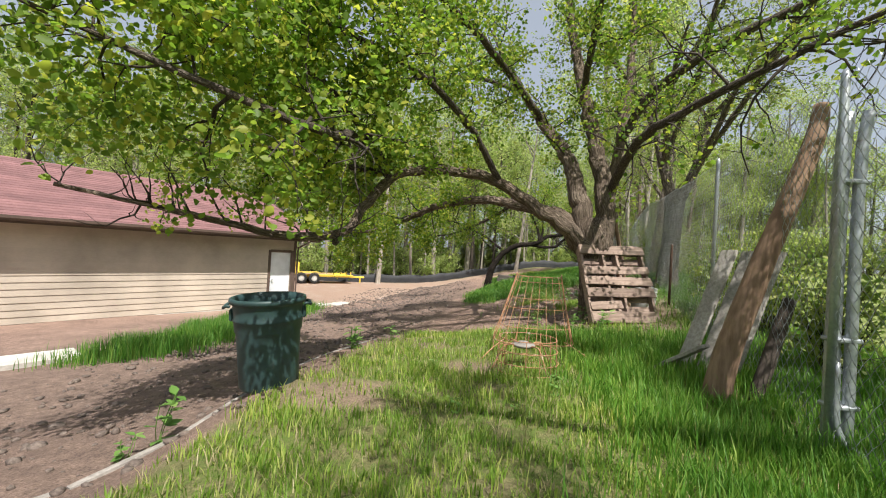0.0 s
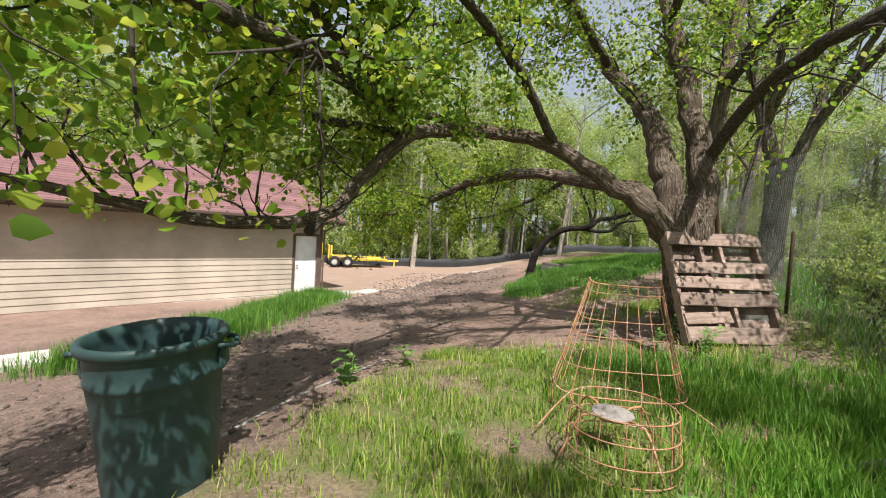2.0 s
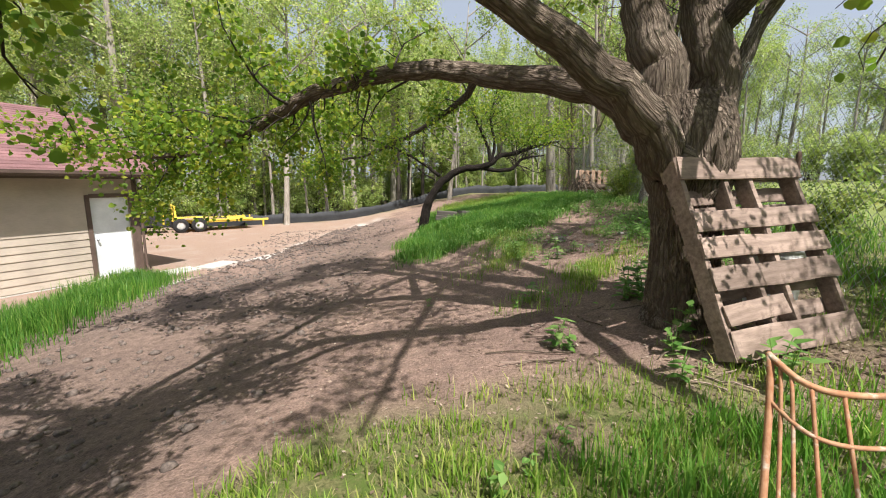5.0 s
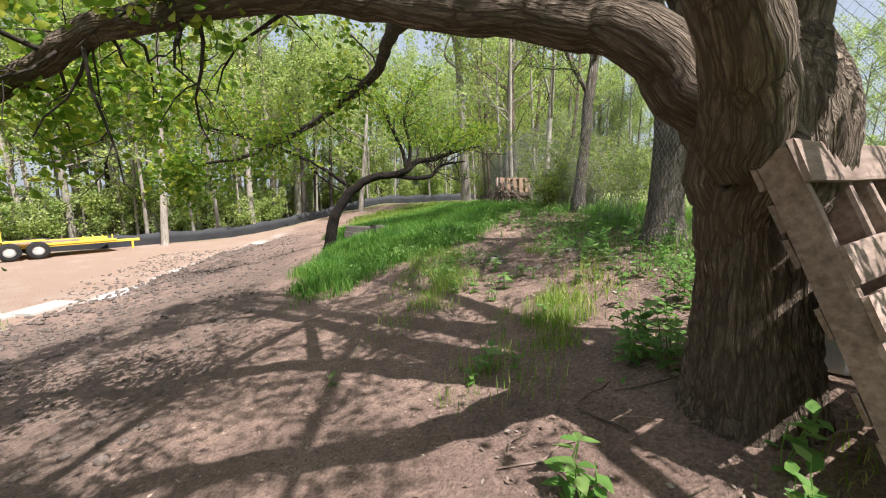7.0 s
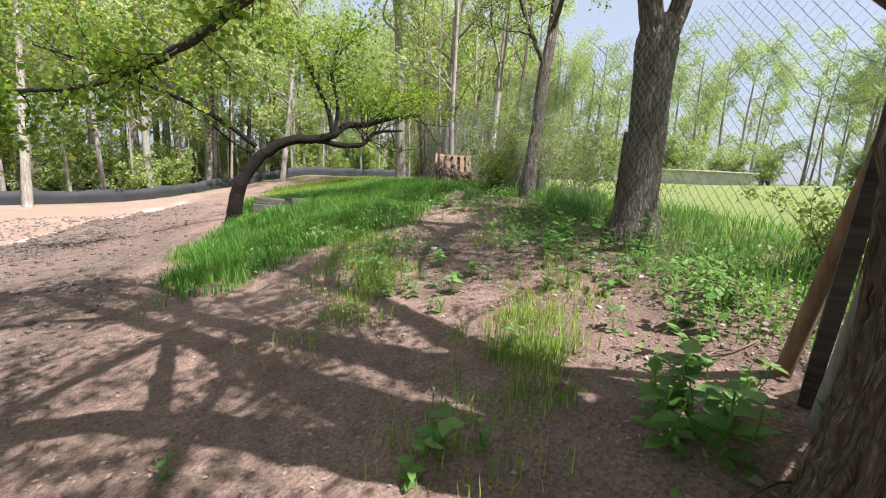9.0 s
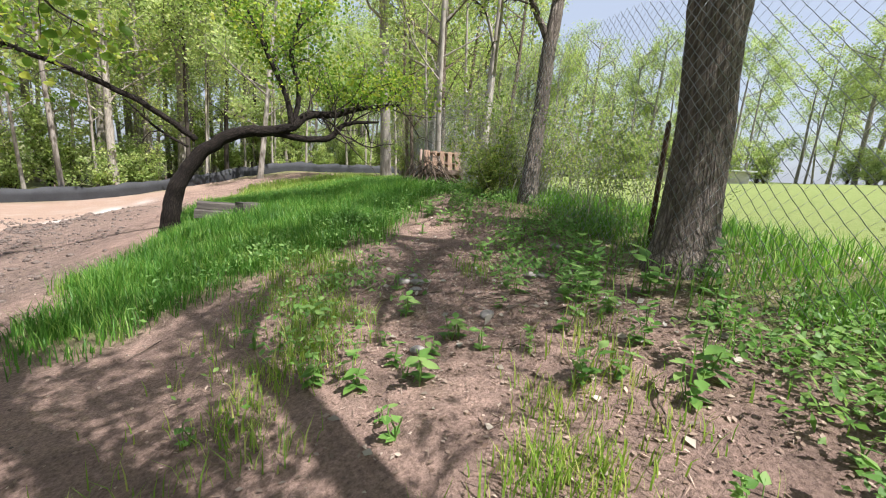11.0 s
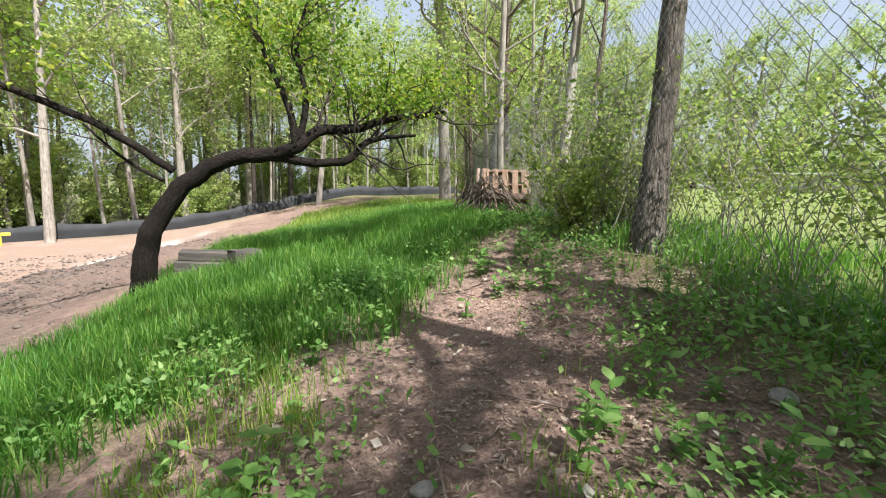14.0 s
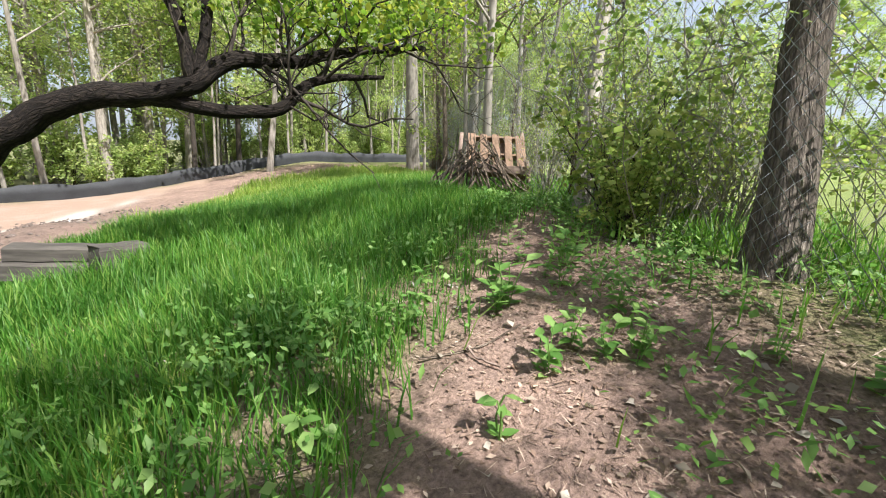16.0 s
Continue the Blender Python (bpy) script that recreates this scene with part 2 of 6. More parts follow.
# ---- mesh helpers ----
class Geo:
    """Gathers vertices and faces for one mesh."""
    def __init__(self):
        self.v, self.f, self.wrap = [], [], []

    def add(self, verts, faces):
        n = len(self.v)
        self.v.extend(verts)
        self.f.extend([tuple(i + n for i in f) for f in faces])

    def box(self, cx, cy, cz, sx, sy, sz, m=None, bevel=0.0):
        bm = bmesh.new()
        bmesh.ops.create_cube(bm, size=1.0)
        for v in bm.verts:
            v.co = Vector((v.co.x * sx, v.co.y * sy, v.co.z * sz))
        if bevel:
            bmesh.ops.bevel(bm, geom=list(bm.edges), offset=bevel, segments=1, affect="EDGES")
        bm.verts.index_update()
        at = Vector((cx, cy, cz))
        self.add([(m @ (v.co + at)) if m else v.co + at for v in bm.verts], [[v.index for v in f.verts] for f in bm.faces])
        bm.free()

    def tube(self, pts, radii, sides=6, disp=None, caps=True):
        pts = [Vector(p) for p in pts]
        n = len(pts)
        up = None
        rings, wrap = [], []
        along = 0.0
        for i, p in enumerate(pts):
            t = (pts[min(i + 1, n - 1)] - pts[max(i - 1, 0)]).normalized()
            if up is None:
                up = t.orthogonal().normalized()
            up = (up - t * up.dot(t)).normalized()
            side = t.cross(up)
            if i:
                along += (p - pts[i - 1]).length
            ring = []
            for k in range(sides):
                a = 2 * math.pi * k / sides
                d = up * math.cos(a) + side * math.sin(a)
                r = radii[i]
                if disp:
                    r = disp(r, a, along, p + d * r)
                ring.append(p + d * r)
                wrap.append((math.cos(a) * radii[i], math.sin(a) * radii[i], along))
            rings.append(ring)
        verts = [v for ring in rings for v in ring]
        faces = []
        for i in range(n - 1):
            for k in range(sides):
                a, b = i * sides + k, i * sides + (k + 1) % sides
                faces.append((a, b, b + sides, a + sides))
        if caps:
            faces.append(tuple(reversed(range(sides))))
            faces.append(tuple(range((n - 1) * sides, n * sides)))
        self.wrap.extend([(0.0, 0.0, 0.0)] * (len(self.v) - len(self.wrap)) + wrap)
        self.add(verts, faces)

    def make(self, name, mat, parent=None, label="", smooth=False):
        me = bpy.data.meshes.new(name)
        me.from_pydata([tuple(v) for v in self.v], [], self.f)
        me.materials.append(mat)
        if self.wrap and mat in WRAPPED:
            # coordinates round and along the limb, so that bark runs with it
            wrap = np.array(self.wrap + [(0.0, 0.0, 0.0)] * (len(self.v) - len(self.wrap)), np.float32)
            me.attributes.new("limb_co", "FLOAT_VECTOR", "POINT").data.foreach_set("vector", wrap.ravel())
        if smooth:
            me.polygons.foreach_set("use_smooth", [True] * len(me.polygons))
        me.update()
        ob = new(name, me)
        if parent:
            ob.parent = parent
        if label:
            tagged(ob, label)
        return ob


def bulk(name, verts, quads, mat, parent=None, smooth=False):
    """One mesh from numpy arrays of vertices and faces."""
    me = bpy.data.meshes.new(name)
    verts, quads = np.asarray(verts, np.float32), np.asarray(quads, np.int32)
    k = quads.shape[1]
    me.vertices.add(len(verts))
    me.vertices.foreach_set("co", verts.ravel())
    me.loops.add(quads.size)
    me.loops.foreach_set("vertex_index", quads.ravel())
    me.polygons.add(len(quads))
    me.polygons.foreach_set("loop_start", np.arange(0, quads.size, k, dtype=np.int32))
    me.materials.append(mat)
    if smooth:
        me.polygons.foreach_set("use_smooth", np.ones(len(quads), bool))
    me.update(calc_edges=True)
    me.validate()
    ob = new(name, me)
    if parent:
        ob.parent = parent
    return ob


def smooth_path(pts, step=0.12):
    """Catmull-Rom through the points (any width of tuple), resampled."""
    p = np.array(pts, float)
    p = np.vstack([2 * p[0] - p[1], p, 2 * p[-1] - p[-2]])
    out = []
    for i in range(1, len(p) - 2):
        n = max(2, int(np.linalg.norm(p[i + 1][:3] - p[i][:3]) / step))
        for k in range(n):
            t = k / n
            out.append(0.5 * (2 * p[i] + (p[i + 1] - p[i - 1]) * t + (2 * p[i - 1] - 5 * p[i] + 4 * p[i + 1] - p[i + 2]) * t * t
                              + (3 * p[i] - p[i - 1] - 3 * p[i + 1] + p[i + 2]) * t ** 3))
    out.append(p[-2])
    return np.array(out)


def thing(name, label, category, group="", at=(0, 0, 0), kind=""):
    ob = new(name)
    ob.empty_display_size = 0.1
    ob.matrix_basis = Matrix.Translation(at)
    return tagged(ob, label, category, group, kind)


def leaf_cards(points, normals_up, size, rng, spread=1.0, aspect=0.62):
    """Folded leaf shapes: four corners and a raised midrib, two faces each."""
    n = len(points)
    a = rng.normal(size=(n, 3))
    a[:, 2] = a[:, 2] * 0.5 - 0.25
    a /= np.linalg.norm(a, axis=1)[:, None]
    b = rng.normal(size=(n, 3))
    b[:, 2] *= normals_up
    b -= a * (a * b).sum(1)[:, None]
    b /= np.linalg.norm(b, axis=1)[:, None]
    c = np.cross(a, b)
    s = size * rng.uniform(0.6, 1.3, n)[:, None]
    base, tip = points, points + a * s
    mid = points + a * s * 0.45
    l = mid + b * s * aspect * 0.5 + c * s * 0.12
    r = mid - b * s * aspect * 0.5 + c * s * 0.12
    verts = np.stack([base, l, tip, r], 1).reshape(-1, 3)
    idx = np.arange(n)[:, None] * 4
    faces = np.concatenate([idx + np.array([[0, 1, 2]]), idx + np.array([[0, 2, 3]])])
    return verts, faces


def ovate_leaves(points, normals_up, size, rng):
    """Broad pointed leaves of six corners about a sunk midrib, four faces each."""
    n = len(points)
    a = rng.normal(size=(n, 3))
    a[:, 2] = a[:, 2] * 0.5 - 0.3
    a /= np.linalg.norm(a, axis=1)[:, None]
    b = rng.normal(size=(n, 3))
    b[:, 2] *= normals_up
    b -= a * (a * b).sum(1)[:, None]
    b /= np.linalg.norm(b, axis=1)[:, None]
    c = np.cross(a, b)
    s = size * rng.uniform(0.55, 1.3, n)[:, None]
    p = points
    verts = np.stack([p, p + a * s * .22 + b * s * .34 + c * s * .1, p + a * s * .6 + b * s * .36 + c * s * .08, p + a * s - c * s * .08,
                      p + a * s * .6 - b * s * .36 + c * s * .08, p + a * s * .22 - b * s * .34 + c * s * .1], 1).reshape(-1, 3)
    idx = np.arange(n)[:, None] * 6
    faces = np.concatenate([idx + np.array([t]) for t in ([0, 1, 2], [0, 2, 3], [0, 3, 4], [0, 4, 5])])
    return verts, faces


# ---- ground ----
GX = np.array([-14, -8, -4, -2, -0.8, 0, 1.4, 2.7, 4, 6, 9], float)
GY = np.array([0, 4.5, 8, 11, 16, 25, 60], float)
GZ = np.array([
    [-1.1, -.90, -.50, -.08, .14, .20, .22, .30, .40, .50, .60],
    [-1.2, -.95, -.55, -.26, .12, .20, .25, .36, .50, .65, .72],
    [-1.3, -1.1, -.68, -.52, -.36, -.18, .10, .32, .58, .88, .95],
    [-1.3, -1.2, -.80, -.58, -.42, -.28, -.06, .22, .46, .92, 1.0],
    [-1.3, -1.3, -1.15, -.90, -.55, -.42, -.02, .30, .52, .90, 1.0],
    [-1.4, -1.4, -1.35, -1.3, -1.2, -1.1, -.85, -.6, -.35, .15, .6],
    [-1.6, -1.6, -1.6, -1.6, -1.5, -1.4, -1.2, -1.0, -.8, -.4, .1]])


def spline_weights(knots, x):
    x = np.clip(x, knots[0], knots[-1])
    i = np.clip(np.searchsorted(knots, x) - 1, 0, len(knots) - 2)
    t = (x - knots[i]) / (knots[i + 1] - knots[i])
    return i, t * t * (3 - 2 * t) * 0.5 + t * 0.5


def wobble(x, y, s, seed):
    """Smooth cheap undulation made of a few waves."""
    r = np.random.RandomState(seed)
    out = 0 * x
    for k in range(5):
        a, ph, f = r.uniform(0, 6.28), r.uniform(0, 6.28), s * r.uniform(0.6, 1.7)
        out = out + np.sin((x * math.cos(a) + y * math.sin(a)) * f + ph)
    return out / 5


def step01(x, a, b):
    t = np.clip((x - a) / (b - a), 0, 1)
    return t * t * (3 - 2 * t)


def lot_edge(y):
    """x of the edge of the gravel lot along y."""
    return np.interp(y, [5, 12, 16, 20, 26, 32, 40], [-9, -4.6, -2.9, -1.9, -.6, 2, 8]) + 0.25 * np.sin(y * 1.7) + 0.15 * np.sin(y * 4.1)


def height(x, y):
    x, y = np.asarray(x, float), np.asarray(y, float)
    i, tx = spline_weights(GX, x)
    j, ty = spline_weights(GY, y)
    z = (GZ[j, i] * (1 - tx) + GZ[j, i + 1] * tx) * (1 - ty) + (GZ[j + 1, i] * (1 - tx) + GZ[j + 1, i + 1] * tx) * ty
    far = step01(np.hypot(x, y - 8), 14, 30)
    near = 1 - far
    lot = step01(lot_edge(y) - x, 0.0, 0.7) * step01(y, 11, 14)
    z = z + (0.03 * wobble(x, y, 2.2, 3) + 0.015 * wobble(x, y, 6.5, 4)) * near * (1 - lot)
    # loose soil bank beside the lot
    d = x - lot_edge(y)
    bank = np.exp(-((d - 0.8) / 0.55) ** 2) * step01(y, 11.5, 14) * (1 - step01(y, 24, 28))
    z = z + bank * (0.2 + 0.1 * wobble(x, y, 5, 8) + 0.05 * wobble(x, y, 14, 9))
    z = z + 0.4 * np.exp(-(((x - 0.6) / 1.3) ** 2 + ((y - 20.0) / 1.8) ** 2))
    z = z + 0.15 * np.exp(-(((x + 1.25) / .42) ** 2 + ((y - 3.2) / 1.3) ** 2))
    # the field beyond the fence climbs gently
    z = z + 0.036 * np.clip(x - 9 - 0.12 * np.clip(y - 20, 0, 60), 0, 55)
    return z


def ground_z(x, y):
    return float(height(x, y))


def axis(lo, hi, step, outer, growth=1.18):
    core = list(np.arange(lo, hi + 1e-6, step))
    a, b, s = [], [], step
    p, q = lo, hi
    while p > -outer or q < outer:
        s *= growth
        p, q = p - s, q + s
        a.insert(0, p), b.append(q)
    return np.array(a + core + b)


def lawn_mask(x, y):
    """Where thin lawn grass grows on the terrace by the start."""
    edge = np.interp(y, [-3, 1, 3.2, 5.5, 7], [-2.6, -2.0, -1.25, -0.75, 0.2])
    m = step01(x - edge, 0.0, 0.35) * (1 - step01(y - 0.25 * wobble(x, y, 3, 17), 5.6, 6.6)) * (1 - step01(x - (2.2 + 0.45 * y), 0.5, 2.0) * 0)
    bare = step01(wobble(x, y, 3.3, 21) + 0.6 * wobble(x, y, 9, 22), 0.25, 0.6)
    worn = np.exp(-(((x - 3.1) / 1.1) ** 2 + ((y - 5.5) / 0.6) ** 2))
    return m * (1 - 0.75 * bare) * (1 - worn)


def ridge_mask(x, y):
    """The tall grass on the ridge beyond the bare soil."""
    left = np.interp(y, [11, 13, 15, 17, 20, 30], [0.5, 0.9, 1.45, 1.9, 2.4, 4.5])
    right = np.interp(y, [11, 12.5, 14, 15.5, 18, 30], [3.2, 4.4, 5.9, 7.2, 8.2, 11.5])
    w = 0.3 * wobble(x, y, 2.5, 31) + 0.3 * wobble(x, y, 6, 32)
    return step01(x - left + w, 0, 0.5) * step01(right - x + w, -0.4, 0.9) * step01(y - 10.7 - 0.42 * x + w, -0.3, 0.8) * (1 - step01(y, 26, 30))


def fence_x(y):
    return 2.16 + (y - 2.2) * 0.398 - 0.13 * np.clip((y - 4) / 4, 0, 1)


xs, ys = axis(-5.0, 8.5, 0.085, 450), axis(-2.0, 19.0, 0.085, 450)
gx, gy = np.meshgrid(xs, ys)
gz = height(gx, gy)
nx, ny = len(xs), len(ys)
ii = (np.arange(ny - 1)[:, None] * nx + np.arange(nx - 1)[None, :]).ravel()
GROUND, nt, links, bsdf = material("ground_soil_and_turf")
co = nt.new("ShaderNodeTexCoord").outputs["Object"]


def attr(name):
    n = nt.new("ShaderNodeAttribute")
    n.attribute_name = name
    return n.outputs["Fac"]


fine, mid, coarse = noise_tex(nt, links, co, 55, 8, 0.7), noise_tex(nt, links, co, 9, 6, 0.65), noise_tex(nt, links, co, 1.1, 5, 0.6)
soil = ramp_between(nt, links, fine, (0.12, 0.083, 0.069), (0.41, 0.295, 0.245), 0.3, 0.72)
soil = blend(nt, links, 1.0, soil, ramp_between(nt, links, mid, (0.75, 0.75, 0.75), (1.2, 1.17, 1.14), 0.3, 0.7), "MULTIPLY")
soil = blend(nt, links, 1.0, soil, ramp_between(nt, links, coarse, (0.82, 0.8, 0.8), (1.2, 1.18, 1.15), 0.35, 0.65), "MULTIPLY")
turf = ramp_between(nt, links, fine, (0.07, 0.085, 0.028), (0.26, 0.24, 0.11), 0.3, 0.7)
turf = blend(nt, links, ramp_between(nt, links, mid, (0, 0, 0), (1, 1, 1), 0.45, 0.6), turf, (0.11, 0.16, 0.035))
lotc = ramp_between(nt, links, fine, (0.26, 0.175, 0.135), (0.38, 0.275, 0.215), 0.3, 0.7)
lotc = blend(nt, links, ramp_between(nt, links, coarse, (0, 0, 0), (0.6, 0.6, 0.6), 0.5, 0.7), lotc, (0.38, 0.31, 0.26))
pale = ramp_between(nt, links, fine, (0.45, 0.42, 0.39), (0.68, 0.65, 0.61), 0.3, 0.7)
field = ramp_between(nt, links, mid, (0.145, 0.19, 0.055), (0.225, 0.255, 0.09), 0.3, 0.7)
wood = ramp_between(nt, links, mid, (0.09, 0.1, 0.04), (0.2, 0.2, 0.09), 0.35, 0.65)
col = soil
loam = ramp_between(nt, links, fine, (0.07, 0.052, 0.044), (0.25, 0.19, 0.158), 0.32, 0.7)
loam = blend(nt, links, 1.0, loam, ramp_between(nt, links, mid, (0.65, 0.65, 0.65), (1.3, 1.28, 1.26), 0.35, 0.65), "MULTIPLY")
for key, c in (("loam", loam), ("turf", turf), ("lot", lotc), ("pale", pale), ("field", field), ("woods", wood)):
    col = blend(nt, links, attr(key), col, c)
links.new(col, bsdf.inputs["Base Color"])
bsdf.inputs["Roughness"].default_value = 0.95
bsdf.inputs["Specular IOR Level"].default_value = 0.15
mixh = nt.new("ShaderNodeMath")
mixh.operation = "ADD"
links.new(fine, mixh.inputs[0])
links.new(mid, mixh.inputs[1])
bump_from(nt, links, mixh.outputs[0], bsdf, 0.8, 0.03)
ground = bulk("ground", np.stack([gx.ravel(), gy.ravel(), gz.ravel()], 1), np.stack([ii, ii + 1, ii + nx + 1, ii + nx], 1), GROUND, smooth=True)
tagged(ground, "bare brown soil, thin lawn and gravel lot sloping down", "ground", kind="structure")
silt_line = np.interp(gx, [-40, -7, -2, 3, 9, 17, 40], [26, 31.4, 33.6, 36.5, 38.4, 40, 44])
lotm = step01(lot_edge(gy) - gx, -0.05, 0.25) * step01(gy, 11, 14) * (1 - step01(gy - silt_line, -0.3, 0.6))
palem = np.exp(-((gx - lot_edge(gy) + 0.35 + 0.15 * np.sin(gy * 2.3)) / 0.42) ** 2) * step01(gy, 12, 15) * (1 - step01(gy, 26, 32))
fieldm = step01(gx - fence_x(gy), 0.6, 2.0) * (1 - step01(gy - 0.3 * gx, 40, 60))
woodm = step01(gy - silt_line, -0.3, 1.0)
turfm = np.clip(lawn_mask(gx, gy) + ridge_mask(gx, gy) + step01(np.hypot(gx, gy - 10), 24, 30) + step01(gx - fence_x(gy), -0.6, 0.4), 0, 1)
loamm = step01(np.interp(gy, [0, 5, 7, 10, 14, 20, 26], [-1.4, -1.0, -.5, .1, .9, 1.6, 2.2]) - gx + 0.35 * wobble(gx, gy, 2.0, 51) + .2 * wobble(gx, gy, 6, 52), -.3, .5) * step01(gx + 9, 0, 3) * (1 - step01(gy, 25, 29)) * (0.62 + 0.3 * wobble(gx, gy, 1.3, 53))
for key, val in (("loam", loamm), ("turf", turfm), ("lot", lotm), ("pale", palem), ("field", fieldm), ("woods", woodm * (1 - lotm))):
    ground.data.attributes.new(key, "FLOAT", "POINT").data.foreach_set("value", val.ravel().astype(np.float32))


# ---- building ----
WALL_D, WALL_N = Vector((0.6, 0.8, 0)), Vector((0.8, -0.6, 0))
CORNER = Vector((-6.04, 16.68, -1.24))
HOUSE = Matrix(((WALL_D.x, -WALL_N.x, 0, CORNER.x), (WALL_D.y, -WALL_N.y, 0, CORNER.y), (0, 0, 1, CORNER.z), (0, 0, 0, 1)))
# in the house's own axes: x along the long wall (0 at the corner, negative away), y into the house, z up


def build_house():
    house = thing("building", "tan lap-sided outbuilding with red-brown shingle roof", "building", at=(0, 0, 0))
    house.matrix_basis = HOUSE
    L, D, H = 17.0, 8.5, 2.85
    d0, d1, dh = -1.08, -0.2, 2.06          # door opening along x, and its height above the sill
    sill = 0.06

    def wall(name, boxes):
        g = Geo()
        for b in boxes:
            g.box(*b)
        return g.make(name, SIDING, house)
    front = wall("wall", [(-(L + (-d0)) / 2, 0.09, H / 2 - 0.3, L + d0, 0.18, H + 0.6), (d1 / 2, 0.09, H / 2 - 0.3, -d1, 0.18, H + 0.6),
                          ((d0 + d1) / 2, 0.09, (H + sill + dh) / 2, d1 - d0, 0.18, H - sill - dh), ((d0 + d1) / 2, 0.09, -0.27, d1 - d0, 0.18, 0.6 + sill)])
    end = Geo()
    end.add([(-0.18, 0.18, -0.6), (0, 0.18, -0.6), (0, D, -0.6), (-0.18, D, -0.6), (-0.18, 0.18, H), (0, 0.18, H), (0, D, H), (-0.18, D, H), (-0.18, D / 2, H + 1.75), (0, D / 2, H + 1.75)],
            [(0, 3, 2, 1), (0, 1, 5, 4), (1, 2, 6, 9, 5), (2, 3, 7, 6), (3, 0, 4, 8, 7), (4, 5, 9, 8), (6, 7, 8, 9)])
    end.make("gable_wall", SIDING, house)
    back = Geo()
    back.box(-L / 2, D + 0.09, H / 2 - 0.3, L, 0.18, H + 0.6)
    back.make("wall", SIDING, house)
    far = Geo()
    far.box(-L + 0.09, D / 2, H / 2 - 0.3, 0.18, D - 0.36, H + 0.6)
    far.make("wall", SIDING, house)
    # lap boards, each a tilted plank proud of the wall
    rows = int(H / 0.178)
    for k in range(rows + 1):
        z0 = 0.02 + k * 0.178
        z1 = min(z0 + 0.186, H)
        cuts = [(-L, d0 - 0.1), (d1 + 0.1, -0.1)] if z0 < sill + dh + 0.1 else [(-L, -0.1)]
        for x0, x1 in cuts:
            board = Geo()
            board.add([(x0, -0.024, z0), (x1, -0.024, z0), (x1, -0.004, z1), (x0, -0.004, z1), (x0, -0.002, z0), (x1, -0.002, z0), (x1, -0.002, z1), (x0, -0.002, z1)],
                      [(0, 1, 2, 3), (4, 7, 6, 5), (0, 4, 5, 1), (3, 2, 6, 7), (1, 5, 6, 2), (0, 3, 7, 4)])
            board.make("siding_board", SIDING, front)
    for xx, yy, sx, sy in ((-0.05, -0.012, 0.1, 0.024), (0.012, 0.04, 0.024, 0.1)):
        g = Geo()
        g.box(xx, yy, H / 2, sx, sy, H, bevel=0.003)
        g.make("corner_board", TRIM, house)
    foot = Geo()
    foot.box(-L / 2, -0.03, -0.32, L, 0.1, 0.64)
    foot.make("foundation", CONCRETE, house)
    # door
    door = Geo()
    door.box((d0 + d1) / 2, 0.06, sill + dh / 2, d1 - d0 - 0.02, 0.045, dh - 0.02, bevel=0.004)
    door = door.make("door", DOOR, house, "plain white steel door, closed")
    knob = Geo()
    knob.tube([(d0 + 0.09, 0.03, sill + 0.98), (d0 + 0.09, -0.005, sill + 0.98), (d0 + 0.09, -0.02, sill + 0.98), (d0 + 0.09, -0.045, sill + 0.98)], [0.012, 0.012, 0.03, 0.022], 10)
    knob.make("door_knob", GALV, door, smooth=True)
    for bx in ((d0 - 0.045, sill + dh / 2 + 0.02, 0.1, dh + 0.1), (d1 + 0.045, sill + dh / 2 + 0.02, 0.1, dh + 0.1), ((d0 + d1) / 2, sill + dh + 0.045, d1 - d0 - 0.012, 0.1)):
        g = Geo()
        g.box(bx[0], -0.014, bx[1], bx[2], 0.04, bx[3], bevel=0.004)
        g.make("door_frame", TRIM, house)
    g = Geo()
    g.box((d0 + d1) / 2, -0.05, sill - 0.03, d1 - d0 + 0.1, 0.16, 0.05, bevel=0.005)
    g.make("door_sill", CONCRETE, house)
    # roof: two slopes with overhang, fascia, gutter
    ov, gab, rise = 0.62, 0.7, 1.75
    sl = rise / (D / 2)
    ez = H - ov * sl + 0.14
    for s in (0, 1):
        g = Geo()
        y0, y1 = (-ov, D / 2) if s == 0 else (D + ov, D / 2)
        za, zb = ez, H + rise + 0.14
        v = [(-L - gab, y0, za), (gab, y0, za), (gab, y1, zb), (-L - gab, y1, zb)]
        g.add(v + [(x, y, z - 0.09) for x, y, z in v], [(0, 1, 2, 3), (7, 6, 5, 4), (0, 4, 5, 1), (1, 5, 6, 2), (2, 6, 7, 3), (3, 7, 4, 0)])
        roof = g.make("roof", ROOF, house, "faded red-brown asphalt shingle roof")
        if s == 0:
            n = 26
            for k in range(n):
                a, b = k / n, (k + 1.08) / n
                p = lambda q, lift: (y0 + (y1 - y0) * q, za + (zb - za) * q + lift)
                (ya, zaa), (yb, zbb) = p(a, 0.016), p(min(b, 1), 0.005)
                c = Geo()
                c.add([(-L - gab, ya, zaa), (gab, ya, zaa), (gab, yb, zbb), (-L - gab, yb, zbb), (-L - gab, ya, zaa - 0.014), (gab, ya, zaa - 0.014)],
                      [(0, 1, 2, 3), (0, 4, 5, 1)])
                c.make("shingle_course", ROOF, roof)
    for s in (0, 1):
        g = Geo()
        yy = -ov - 0.012 if s == 0 else D + ov + 0.012
        g.box(-L / 2, yy, ez - 0.05, L + 2 * gab, 0.024, 0.19)
        g.make("fascia", TRIM, house)
    g = Geo()
